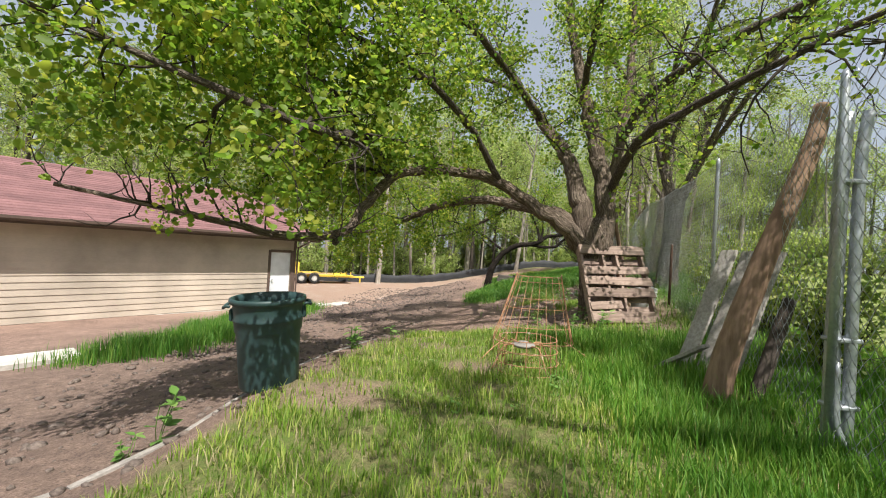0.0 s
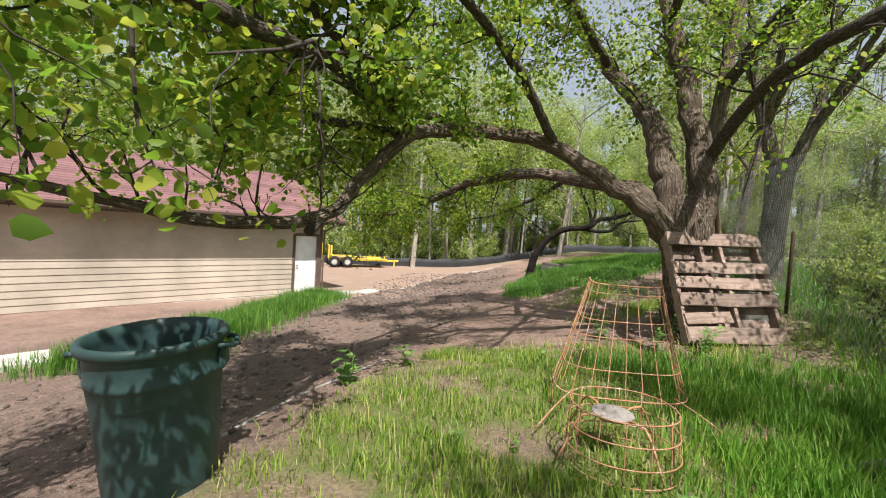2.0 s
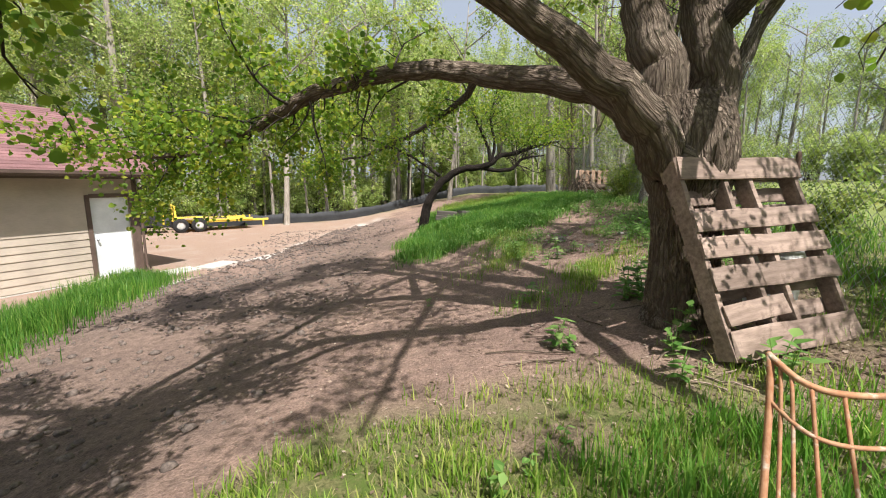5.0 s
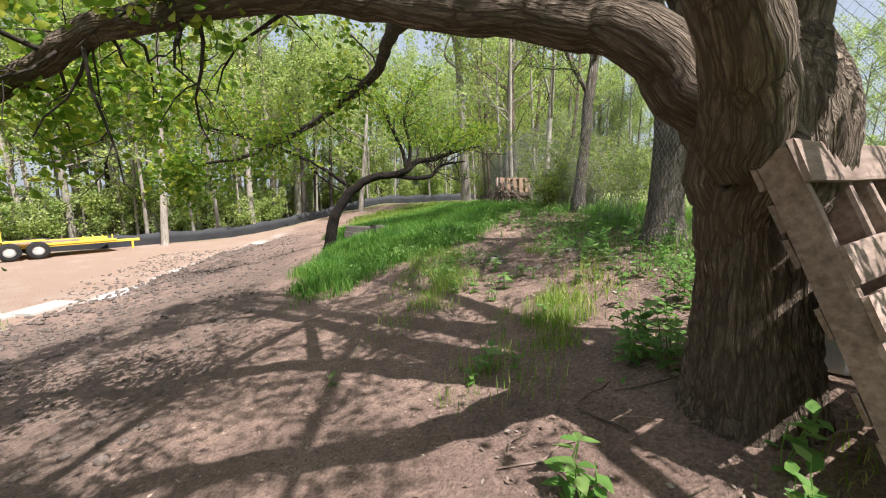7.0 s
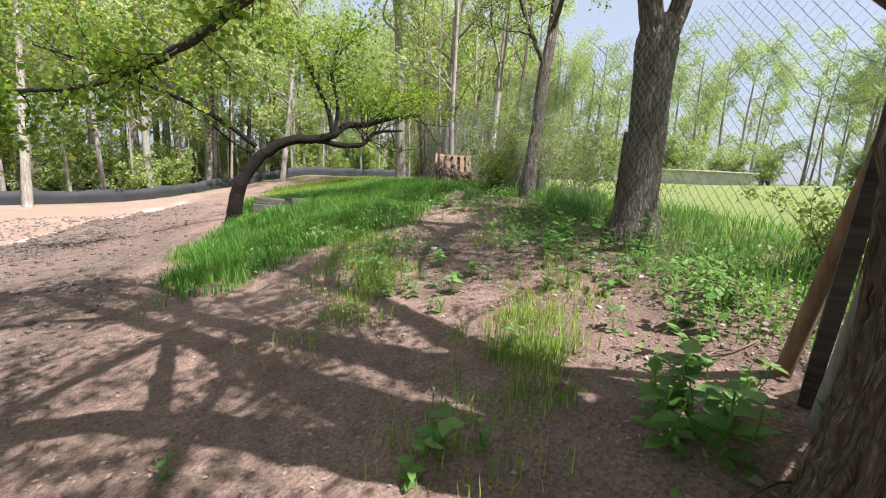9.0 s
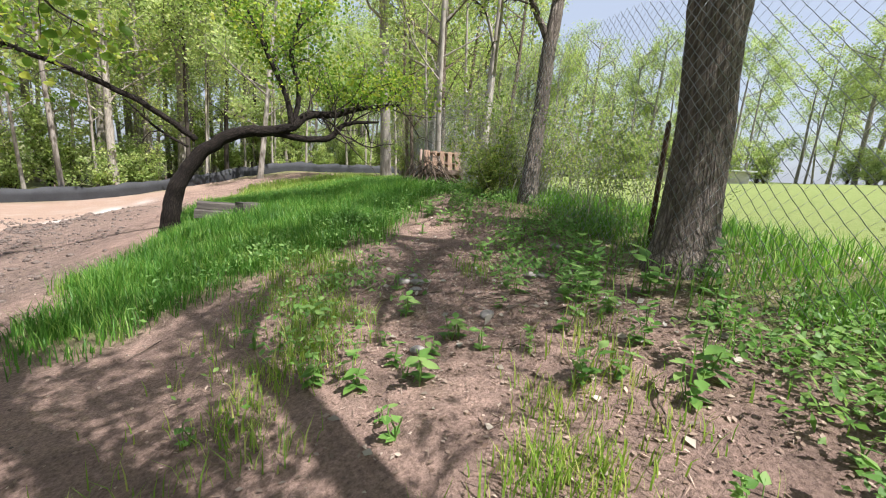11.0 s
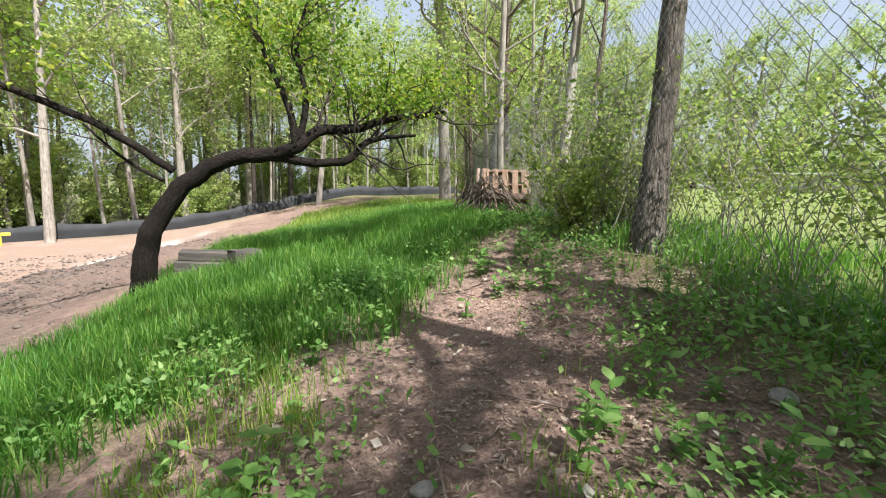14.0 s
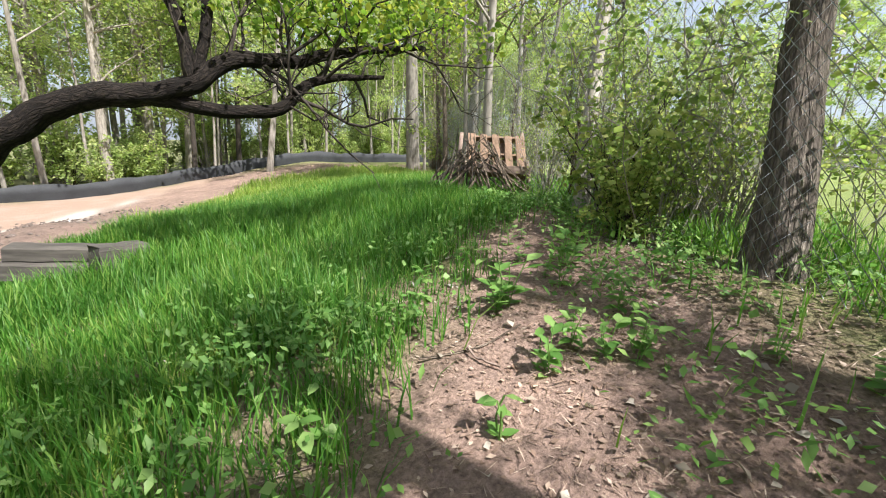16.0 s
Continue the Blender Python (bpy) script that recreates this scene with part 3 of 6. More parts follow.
    prof = [(-ov - 0.024, ez + 0.02), (-ov - 0.024, ez - 0.09), (-ov - 0.1, ez - 0.09), (-ov - 0.135, ez - 0.03), (-ov - 0.135, ez + 0.02), (-ov - 0.127, ez + 0.02), (-ov - 0.12, ez - 0.03), (-ov - 0.095, ez - 0.08), (-ov - 0.03, ez - 0.08), (-ov - 0.03, ez + 0.02)]
    m = len(prof)
    g.add([(x, y, z) for x in (-L - gab, gab) for y, z in prof], [(k, (k + 1) % m, (k + 1) % m + m, k + m) for k in range(m)] + [tuple(range(m - 1, -1, -1)), tuple(range(m, 2 * m))])
    g.make("gutter", TRIM, house, "dark brown metal gutter")
    g = Geo()
    g.box(-L / 2, -ov / 2 + 0.02, ez - 0.11, L + 2 * gab, ov - 0.04, 0.02)
    g.make("soffit", TRIM, house)
    for s in (0, 1):
        g = Geo()
        y0, y1 = (-ov, D / 2) if s == 0 else (D + ov, D / 2)
        a, b = Vector((gab + 0.012, y0, ez - 0.06)), Vector((gab + 0.012, y1, H + rise + 0.08))
        w = Vector((0.012, 0, 0))
        h = Vector((0, 0, 0.09))
        g.add([a - w - h, a + w - h, b + w - h, b - w - h, a - w + h, a + w + h, b + w + h, b - w + h], [(0, 3, 2, 1), (4, 5, 6, 7), (0, 1, 5, 4), (1, 2, 6, 5), (2, 3, 7, 6), (3, 0, 4, 7)])
        g.make("rake_board", TRIM, house)
    # downspout from the gutter's end back to the corner
    g = Geo()
    g.tube(smooth_path([(0.1, -ov - 0.07, ez - 0.1), (0.1, -ov - 0.07, ez - 0.18), (0.07, -0.12, ez - 0.4), (0.06, -0.06, ez - 0.55), (0.06, -0.06, 0.2), (0.1, -0.2, 0.08)], 0.1), [0.035] * 400, 8)
    g.make("downspout", TRIM, house)
    return house


house = build_house()


# ---- trees ----
def bark_relief(seed, depth, freq=9.0, stretch=0.35):
    def f(r, a, along, p):
        q = Vector((math.cos(a) * r * freq * 4, math.sin(a) * r * freq * 4, along * freq * stretch + seed))
        n = noise.noise(q) * 0.6 + noise.noise(q * 2.3) * 0.4
        ridge = 1 - abs(n) * 2.2
        return r + depth * (ridge - 0.4) + r * 0.08 * noise.noise(Vector((math.cos(a), math.sin(a), along * 1.5 + seed)))
    return f


def grow(rng, path, radii, wood, tips, level=0, density=2.2, reach=0.9, droop=0.1, start=0.25):
    """Twigs off a limb; gathers twig tubes in wood and leaf places in tips."""
    seg = np.linalg.norm(np.diff(path, axis=0), axis=1)
    total = seg.sum()
    cum = np.concatenate([[0], np.cumsum(seg)])
    for k in range(max(1, int(total * density))):
        d = rng.uniform(start, 1.0) * total
        i = min(np.searchsorted(cum, d) - 1, len(path) - 2)
        p = path[i] + (path[i + 1] - path[i]) * ((d - cum[i]) / max(seg[i], 1e-6))
        t = (path[i + 1] - path[i]) / max(seg[i], 1e-6)
        v = rng.normal(size=3)
        v -= t * v.dot(t) * 0.7
        v = v / np.linalg.norm(v) + t * 0.55 + np.array([0, 0, 0.15 - droop])
        v /= np.linalg.norm(v)
        ln = reach * rng.uniform(0.4, 1.2)
        n = 5
        pts = [p]
        for s in range(n):
            v = v + rng.normal(size=3) * 0.28 + np.array([0, 0, -droop * 0.5])
            v /= np.linalg.norm(v)
            pts.append(pts[-1] + v * ln / n)
        r0 = min(radii[i] * 0.6, 0.004 + 0.011 * ln)
        rr = [r0 * (1 - 0.75 * s / n) for s in range(n + 1)]
        wood.tube(pts, rr, 4 if level else 5, caps=False)
        pts = np.array(pts)
        if level < 1:
            grow(rng, pts, rr, wood, tips, level + 1, 6.5, reach * 0.42, droop, 0.15)
        tips.append(pts[2:])
    return tips


def crown_points(rng, tips, per, spread):
    out = []
    for t in tips:
        k = rng.randint(0, len(t) - 1, per)
        f = rng.rand(per, 1)
        out.append(t[k] * (1 - f) + t[k + 1] * f + rng.normal(size=(per, 3)) * spread)
    return np.concatenate(out)


def limb(parent, knots, name="limb", mat=None, sides=14, step=0.1, relief=0.012, seed=0.0, label=""):
    p = smooth_path(knots, step)
    jit = np.array([[noise.noise(Vector((i * 0.35, seed, c))) for c in range(3)] for i in range(len(p))])
    pts = p[:, :3] + jit * p[:, 3:4] * 0.45
    g = Geo()
    g.tube(pts, p[:, 3], sides, bark_relief(seed, relief))
    g.make(name, mat or BARK_LIMB, parent, label, smooth=True)
    return pts, p[:, 3]


def build_main_tree():
    rng = np.random.RandomState(11)
    bx, by = 2.53, 6.65
    bz = ground_z(bx, by)
    tree = thing("tree", "old spreading apple tree with furrowed trunk and low limbs", "tree", at=(0, 0, 0))
    trunk = Geo()
    kn = smooth_path([(bx, by, bz - 0.25, 0.36), (bx, by, bz + 0.0, 0.275), (bx - .02, by, bz + 0.25, 0.235), (bx - .04, by, bz + 0.6, 0.215), (bx - .05, by + .01, bz + 0.9, 0.225), (bx - .04, by, bz + 1.15, 0.255), (bx - .05, by + .01, bz + 1.4, 0.235), (bx - .06, by + .02, bz + 1.62, 0.15)], 0.022)
    trunk.tube(kn[:, :3], kn[:, 3], 110, bark_relief(3.3, 0.03, 13.0, 0.3))
    trunk.make("trunk", BARK, tree, "deeply furrowed grey-brown bark", smooth=True)
    A = [(2.47, 6.66, .95, .09), (2.36, 6.62, 1.28, .14), (2.2, 6.56, 1.52, .15), (1.92, 6.43, 1.75, .12), (1.5, 6.3, 1.97, .1), (.81, 6.37, 2.4, .082), (.2, 6.4, 2.54, .072), (-.3, 6.0, 2.45, .065), (-.68, 5.45, 2.26, .06), (-.98, 4.9, 1.75, .05), (-1.08, 4.4, 1.42, .042), (-1.45, 3.8, 1.32, .033), (-2.0, 3.45, 1.42, .022), (-3.0, 3.1, 1.6, .01)]
    F = [(.1, 6.45, 2.56, .06), (-.5, 6.7, 2.75, .052), (-1.1, 5.7, 2.63, .048), (-1.05, 4.3, 2.45, .042), (-.9, 3.1, 2.1, .034), (-1.5, 2.5, 2.2, .022), (-2.4, 2.2, 2.5, .012)]
    B = [(2.47, 6.67, 1.1, .09), (2.36, 6.74, 1.48, .14), (2.22, 6.8, 1.72, .145), (1.87, 7.0, 2.03, .112), (1.34, 7.5, 2.19, .092), (.9, 7.8, 2.3, .082), (.33, 8.04, 2.28, .072), (-.3, 8.35, 2.14, .064), (-.9, 8.8, 1.9, .05), (-1.7, 9.3, 1.65, .03), (-2.6, 9.7, 1.6, .012)]
    C = [(2.47, 6.67, .8, .09), (2.42, 6.69, 1.2, .16), (2.36, 6.72, 1.55, .185), (2.26, 6.8, 2.1, .16), (2.1, 7.05, 2.95, .12), (1.7, 7.9, 4.0, .085), (1.3, 8.5, 5.0, .06), (.8, 9.1, 6.3, .025)]
    Dn = [(2.5, 6.66, .8, .09), (2.54, 6.68, 1.2, .15), (2.6, 6.71, 1.55, .175), (2.66, 6.77, 2.1, .16), (2.6, 6.95, 2.9, .13), (2.35, 7.2, 4.2, .1), (2.1, 7.4, 5.6, .07), (1.9, 7.6, 7.8, .02)]
    E = [(2.64, 6.88, 1.9, .11), (2.85, 7.0, 2.7, .095), (3.05, 7.15, 3.7, .08), (3.2, 7.3, 5.0, .06), (3.3, 7.6, 7.0, .02)]
    G = [(2.75, 6.95, 2.35, .075), (2.66, 6.2, 2.72, .065), (2.45, 5.2, 2.85, .055), (2.4, 4.4, 2.85, .045), (2.7, 3.4, 3.0, .03), (3.2, 2.4, 3.2, .012)]
    G2 = [(3.0, 7.1, 3.4, .075), (3.1, 6.3, 3.9, .065), (3.5, 5.4, 4.2, .055), (4.1, 4.5, 4.4, .04), (4.6, 3.4, 4.6, .015)]
    Lk = [(1.3, 7.55, 2.22, .06), (1.4, 8.5, 2.45, .05), (1.5, 9.5, 2.42, .045), (1.24, 10.3, 2.25, .04), (.74, 11.2, 2.0, .032), (.13, 11.65, 1.78, .022), (-.6, 12, 1.7, .01)]
    H = [(1.75, 7.8, 3.9, .065), (1.0, 6.9, 4.3, .058), (.2, 5.6, 4.4, .048), (-.6, 4.2, 4.2, .036), (-1.5, 3.0, 4.0, .016)]
    I = [(-.68, 5.45, 2.26, .05), (-1.4, 5.5, 2.35, .045), (-2.3, 5.4, 2.5, .032), (-3.4, 5.2, 2.5, .014)]
    J = [(3.22, 7.35, 5.2, .055), (3.7, 8.0, 5.9, .04), (4.4, 8.6, 6.3, .018)]
    K = [(1.45, 8.25, 4.6, .05), (.4, 8.6, 5.0, .04), (-.9, 8.6, 4.9, .028), (-2.2, 8.3, 4.6, .012)]
    M = [(.81, 6.37, 2.42, .05), (.3, 5.7, 3.0, .044), (-.4, 4.8, 3.35, .036), (-1.2, 3.8, 3.3, .026), (-2.2, 3.2, 3.1, .012)]
    N = [(-.68, 5.45, 2.3, .045), (-1.3, 4.3, 2.9, .04), (-1.7, 3.1, 3.0, .03), (-2.3, 1.9, 2.8, .014)]
    O = [(-1.1, 5.7, 2.63, .04), (-2.2, 5.6, 3.1, .035), (-3.4, 5.2, 3.2, .025), (-4.6, 4.8, 3.0, .012)]
    Q = [(2.3, 7.2, 4.2, .06), (2.1, 6.0, 4.9, .05), (1.7, 4.6, 5.1, .04), (1.2, 3.2, 4.9, .015)]
    stub = [(-1.08, 4.4, 1.42, .04), (-1.12, 4.28, 1.33, .035), (-1.14, 4.22, 1.29, .03)]
    wood, tips, low = Geo(), [], []
    plan = ((A, 1.6, .3, 0), (F, 4.6, .25, 1), (B, 5.5, .4, 1), (C, 3.4, .35, 1), (Dn, 3.0, .35, 1), (E, 3.0, .3, 1), (G, 3.0, .2, 2), (G2, 3.6, .15, 1), (Lk, 6.0, .3, 1), (H, 6.5, .1, 1),
            (I, 4.4, .2, 1), (J, 3.6, .2, 1), (K, 6.0, .15, 1), (M, 7.5, .15, 1), (N, 5.6, .25, 1), (O, 5.0, .2, 1), (Q, 4.6, .2, 1))
    for n, (kn, dens, st, leafy_kind) in enumerate(plan):
        pts, rad = limb(tree, kn, mat=BARK if n in (0, 2, 3, 4, 5) else None, seed=n * 3.7 + 1, sides=28 if n in (0, 2, 3, 4) else 12, step=0.07, relief=0.014 if n in (0, 2, 3, 4) else 0.005)
        got = grow(rng, pts, rad, wood, [], 0, dens, 0.95 if n not in (0, 8) else 0.6, 0.12 if n else -0.3, st)
        if leafy_kind == 0:
            # the low limb carries bare twigs, with leaves near its start alone
            got = [t for t in got if t[0][0] > 0.3 or t[0][2] > 2.3]
            grow(rng, pts[len(pts) * 2 // 3:], rad[len(pts) * 2 // 3:], wood, [], 0, 8.0, 0.55, -0.35, .05)
        if leafy_kind == 2:
            got = got[::3]
        tips += got
    limb(tree, stub, "broken_stub", seed=77, step=0.05, relief=0.01)
    tagged(wood.make("branchwork", BARK_DARK, tree, smooth=True), kind="stuff")
    pts = crown_points(rng, tips, 54, 0.1)
    keep = ~((np.abs(pts[:, 0] - 0.3) < 1.15) & (pts[:, 1] < 8.5) & (pts[:, 2] < 2.15))
    keep &= (rng.rand(len(pts)) < 0.33 + 0.64 * step01(0.6 - pts[:, 0], 0, 1.2) + 0.2 * step01(pts[:, 2], 3.6, 4.6))
    v, f = ovate_leaves(pts[keep], 1.5, 0.056, rng)
    crown = bulk("crown", v, f, LEAF, tree)
    tagged(crown, kind="stuff")
    return tree


build_main_tree()


def build_small_tree():
    rng = np.random.RandomState(5)
    tree = thing("tree", "small arching crooked tree with dark bark over tall grass", "tree")
    z = ground_z(1.74, 15.3)
    P = [(1.74, 15.3, z - .2, .17), (1.74, 15.3, z + .05, .14), (1.88, 15.25, z + .75, .115), (2.25, 15.2, 1.35, .1), (2.72, 15.1, 1.66, .088), (3.2, 14.9, 1.74, .08), (3.5, 14.8, 1.85, .068), (3.75, 14.85, 2.05, .062), (4.2, 14.95, 2.12, .055), (4.8, 15.1, 2.32, .042), (5.6, 15.2, 2.5, .02)]
    Q = [(3.1, 14.92, 1.74, .05), (3.7, 14.8, 1.66, .05), (4.1, 14.8, 1.72, .048), (4.4, 14.85, 1.98, .036), (5.0, 14.8, 2.08, .016)]
    R1 = [(3.48, 14.8, 1.85, .045), (3.42, 14.9, 2.3, .038), (3.2, 15.1, 2.9, .03), (2.9, 15.4, 3.7, .012)]
    R2 = [(3.52, 14.8, 1.88, .042), (3.62, 14.9, 2.4, .035), (3.55, 15.1, 3.1, .028), (3.8, 15.3, 3.9, .012)]
    S = [(2.15, 15.2, 1.5, .045), (1.7, 15.2, 1.85, .04), (1.0, 15.3, 2.2, .035), (.1, 15.3, 2.5, .025), (-.8, 15.2, 2.7, .01)]
    T = [(2.05, 15.2, 1.4, .02), (1.7, 15.3, 1.6, .016), (1.3, 15.4, 2.0, .008)]
    wood, tips = Geo(), []
    for n, (kn, st) in enumerate(((P, .55), (Q, .5), (R1, .3), (R2, .3), (S, .25), (T, .3))):
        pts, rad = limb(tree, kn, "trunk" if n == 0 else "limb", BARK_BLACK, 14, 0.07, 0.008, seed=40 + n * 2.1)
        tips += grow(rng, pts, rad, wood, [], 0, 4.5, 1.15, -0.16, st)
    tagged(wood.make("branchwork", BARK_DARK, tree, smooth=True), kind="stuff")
    pts = crown_points(rng, tips, 26, 0.14)
    pts = pts[pts[:, 2] > 2.2 + .35 * rng.rand(len(pts))]
    v, f = ovate_leaves(pts, 1.5, 0.058, rng)
    tagged(bulk("crown", v, f, LEAF, tree), kind="stuff")


build_small_tree()


def build_fence_tree(name_label, knots, limbs, seed, mat=None, leaves=7, leaf=None):
    rng = np.random.RandomState(seed)
    tree = thing("tree", name_label, "tree")
    kn = smooth_path(knots, 0.04)
    g = Geo()
    g.tube(kn[:, :3], kn[:, 3], 48 if knots[1][3] > .12 else 24, bark_relief(seed * 1.3, 0.012, 8, 0.3))
    g.make("trunk", mat or BARK_FENCE, tree, smooth=True)
    wood, tips = Geo(), []
    for n, lk in enumerate(limbs):
        pts, rad = limb(tree, lk, "limb", mat or BARK_FENCE, 12, 0.1, 0.006, seed=seed + n * 1.9)
        tips += grow(rng, pts, rad, wood, [], 0, 3.8, 1.1, 0.05, .25)
    if tips:
        tagged(wood.make("branchwork", BARK_DARK, tree, smooth=True), kind="stuff")
        v, f = leaf_cards(crown_points(rng, tips, leaves, 0.07), 1.5, 0.06, rng)
        tagged(bulk("crown", v, f, leaf or LEAF_YOUNG, tree), kind="stuff")
    return tree


z2 = ground_z(5.15, 9.25)
# most side limbs are added overhead, mostly out of view, to shade the path
build_fence_tree("grey-barked tree beside the chain-link fence", [(5.12, 9.22, z2 - .2, .36), (5.12, 9.22, z2 + .02, .29), (5.12, 9.24, z2 + .25, .22), (5.17, 9.27, z2 + .9, .19), (5.25, 9.35, z2 + 1.6, .19), (5.28, 9.38, z2 + 2.0, .2), (5.28, 9.4, z2 + 2.25, .15)],
                 [[(5.24, 9.36, z2 + 1.9, .13), (5.05, 9.5, z2 + 2.8, .11), (4.9, 9.8, z2 + 4.2, .08), (4.8, 10, z2 + 6, .03)], [(5.34, 9.4, z2 + 1.9, .12), (5.7, 9.4, z2 + 2.7, .1), (6.1, 9.6, z2 + 4.0, .07), (6.4, 9.9, z2 + 6, .025)],
                  [(5.05, 9.5, z2 + 2.9, .07), (4.6, 8.6, z2 + 3.7, .055), (4.2, 7.7, z2 + 4.3, .04), (3.9, 6.8, z2 + 4.6, .015)], [(4.95, 9.7, z2 + 3.6, .06), (4.3, 9.4, z2 + 4.4, .05), (3.6, 9.0, z2 + 4.9, .035), (2.9, 8.8, z2 + 5.1, .012)],
                  [(5.8, 9.4, z2 + 2.9, .06), (5.7, 8.5, z2 + 3.7, .05), (5.5, 7.6, z2 + 4.3, .035), (5.2, 6.8, z2 + 4.7, .012)], [(6.1, 9.6, z2 + 4.0, .05), (6.0, 10.2, z2 + 4.8, .04), (5.7, 10.8, z2 + 5.3, .012)],
                  [(5.05, 9.5, z2 + 2.9, .06), (5.0, 8.3, z2 + 4.4, .05), (4.6, 7.2, z2 + 5.2, .035), (4.4, 6.3, z2 + 5.6, .012)], [(4.9, 9.8, z2 + 4.2, .06), (4.1, 9.9, z2 + 5.2, .045), (3.3, 10.2, z2 + 5.8, .03), (2.6, 10.4, z2 + 6.1, .012)],
                  [(5.7, 9.4, z2 + 2.7, .06), (6.3, 8.7, z2 + 4.2, .045), (6.6, 7.8, z2 + 5.2, .03), (6.7, 7.0, z2 + 5.7, .012)], [(5.8, 9.4, z2 + 2.9, .06), (6.0, 8.0, z2 + 4.2, .045), (5.8, 6.6, z2 + 5.2, .03), (5.4, 5.4, z2 + 5.6, .012)],
                  [(6.1, 9.6, z2 + 4.0, .055), (6.6, 7.5, z2 + 5.5, .045), (6.4, 5.6, z2 + 6.3, .03), (5.9, 4.4, z2 + 6.6, .012)], [(4.9, 9.8, z2 + 4.2, .055), (5.2, 7.8, z2 + 5.8, .045), (4.9, 6.2, z2 + 6.6, .03), (4.6, 5.0, z2 + 7.0, .012)]], 21, leaves=14)
z3 = ground_z(6.2, 12.0)
build_fence_tree("slender leaning grey tree beside shrubs", [(6.1, 11.95, z3 - .2, .2), (6.12, 11.97, z3, .15), (6.2, 12.03, z3 + .5, .115), (6.42, 12.2, z3 + 1.4, .1), (6.55, 12.3, z3 + 2.2, .1), (6.8, 12.45, z3 + 3.2, .085), (6.9, 12.6, z3 + 4.5, .06), (6.9, 12.7, z3 + 6.5, .02)],
                 [[(6.6, 12.4, z3 + 2.4, .05), (6.1, 12.5, z3 + 3.2, .04), (5.6, 12.5, z3 + 4.2, .015)], [(6.65, 12.6, z3 + 4, .05), (7.0, 12.6, z3 + 5, .03), (7.2, 12.8, z3 + 6, .01)], [(6.75, 12.4, z3 + 3.0, .045), (6.2, 11.5, z3 + 4.0, .035), (5.6, 10.6, z3 + 4.6, .012)]], 23, leaves=18)
z4 = ground_z(6.8, 13.9)
build_fence_tree("thin young tree beside the fence", [(6.75, 13.85, z4 - .2, .1), (6.78, 13.9, z4 + .2, .08), (6.95, 14.1, z4 + 1.5, .065), (7.1, 14.2, z4 + 3.5, .045), (7.2, 14.3, z4 + 6, .012)],
                 [[(7.02, 14.1, z4 + 2.2, .03), (6.5, 13.4, z4 + 3.2, .02), (6.0, 12.8, z4 + 3.9, .008)], [(7.05, 14.15, z4 + 2.6, .03), (6.7, 14.2, z4 + 3.4, .02), (6.2, 14.3, z4 + 4.0, .008)]], 25, BARK_PALE)


z5 = ground_z(4.3, .3)
build_fence_tree("grey tree outside the fence with limbs over the lawn", [(4.3, .3, z5 - .2, .3), (4.3, .3, z5 + .1, .22), (4.28, .3, z5 + 1.2, .18), (4.2, .3, z5 + 2.4, .17), (4.2, .3, z5 + 2.7, .12)],
                 [[(4.2, .3, z5 + 2.3, .12), (3.7, .9, z5 + 2.5, .09), (3.2, 1.6, z5 + 2.45, .06), (2.9, 2.1, z5 + 2.3, .02)], [(4.2, .3, z5 + 2.4, .11), (3.3, -.1, z5 + 3.6, .08), (2.0, -.2, z5 + 4.3, .05), (.6, .1, z5 + 4.6, .015)],
                  [(4.2, .3, z5 + 2.5, .1), (3.9, .9, z5 + 3.8, .08), (3.0, 1.6, z5 + 4.6, .05), (1.9, 2.0, z5 + 4.9, .015)], [(4.2, .3, z5 + 2.5, .1), (4.5, -.6, z5 + 4, .07), (4.0, -1.6, z5 + 5, .04), (2.9, -2.3, z5 + 5.4, .012)], [(4.1, .2, z5 + 3, .08), (3.0, -1.0, z5 + 4.2, .06), (1.6, -1.6, z5 + 4.7, .04), (.2, -1.8, z5 + 4.9, .012)]], 27, leaves=26, leaf=LEAF)


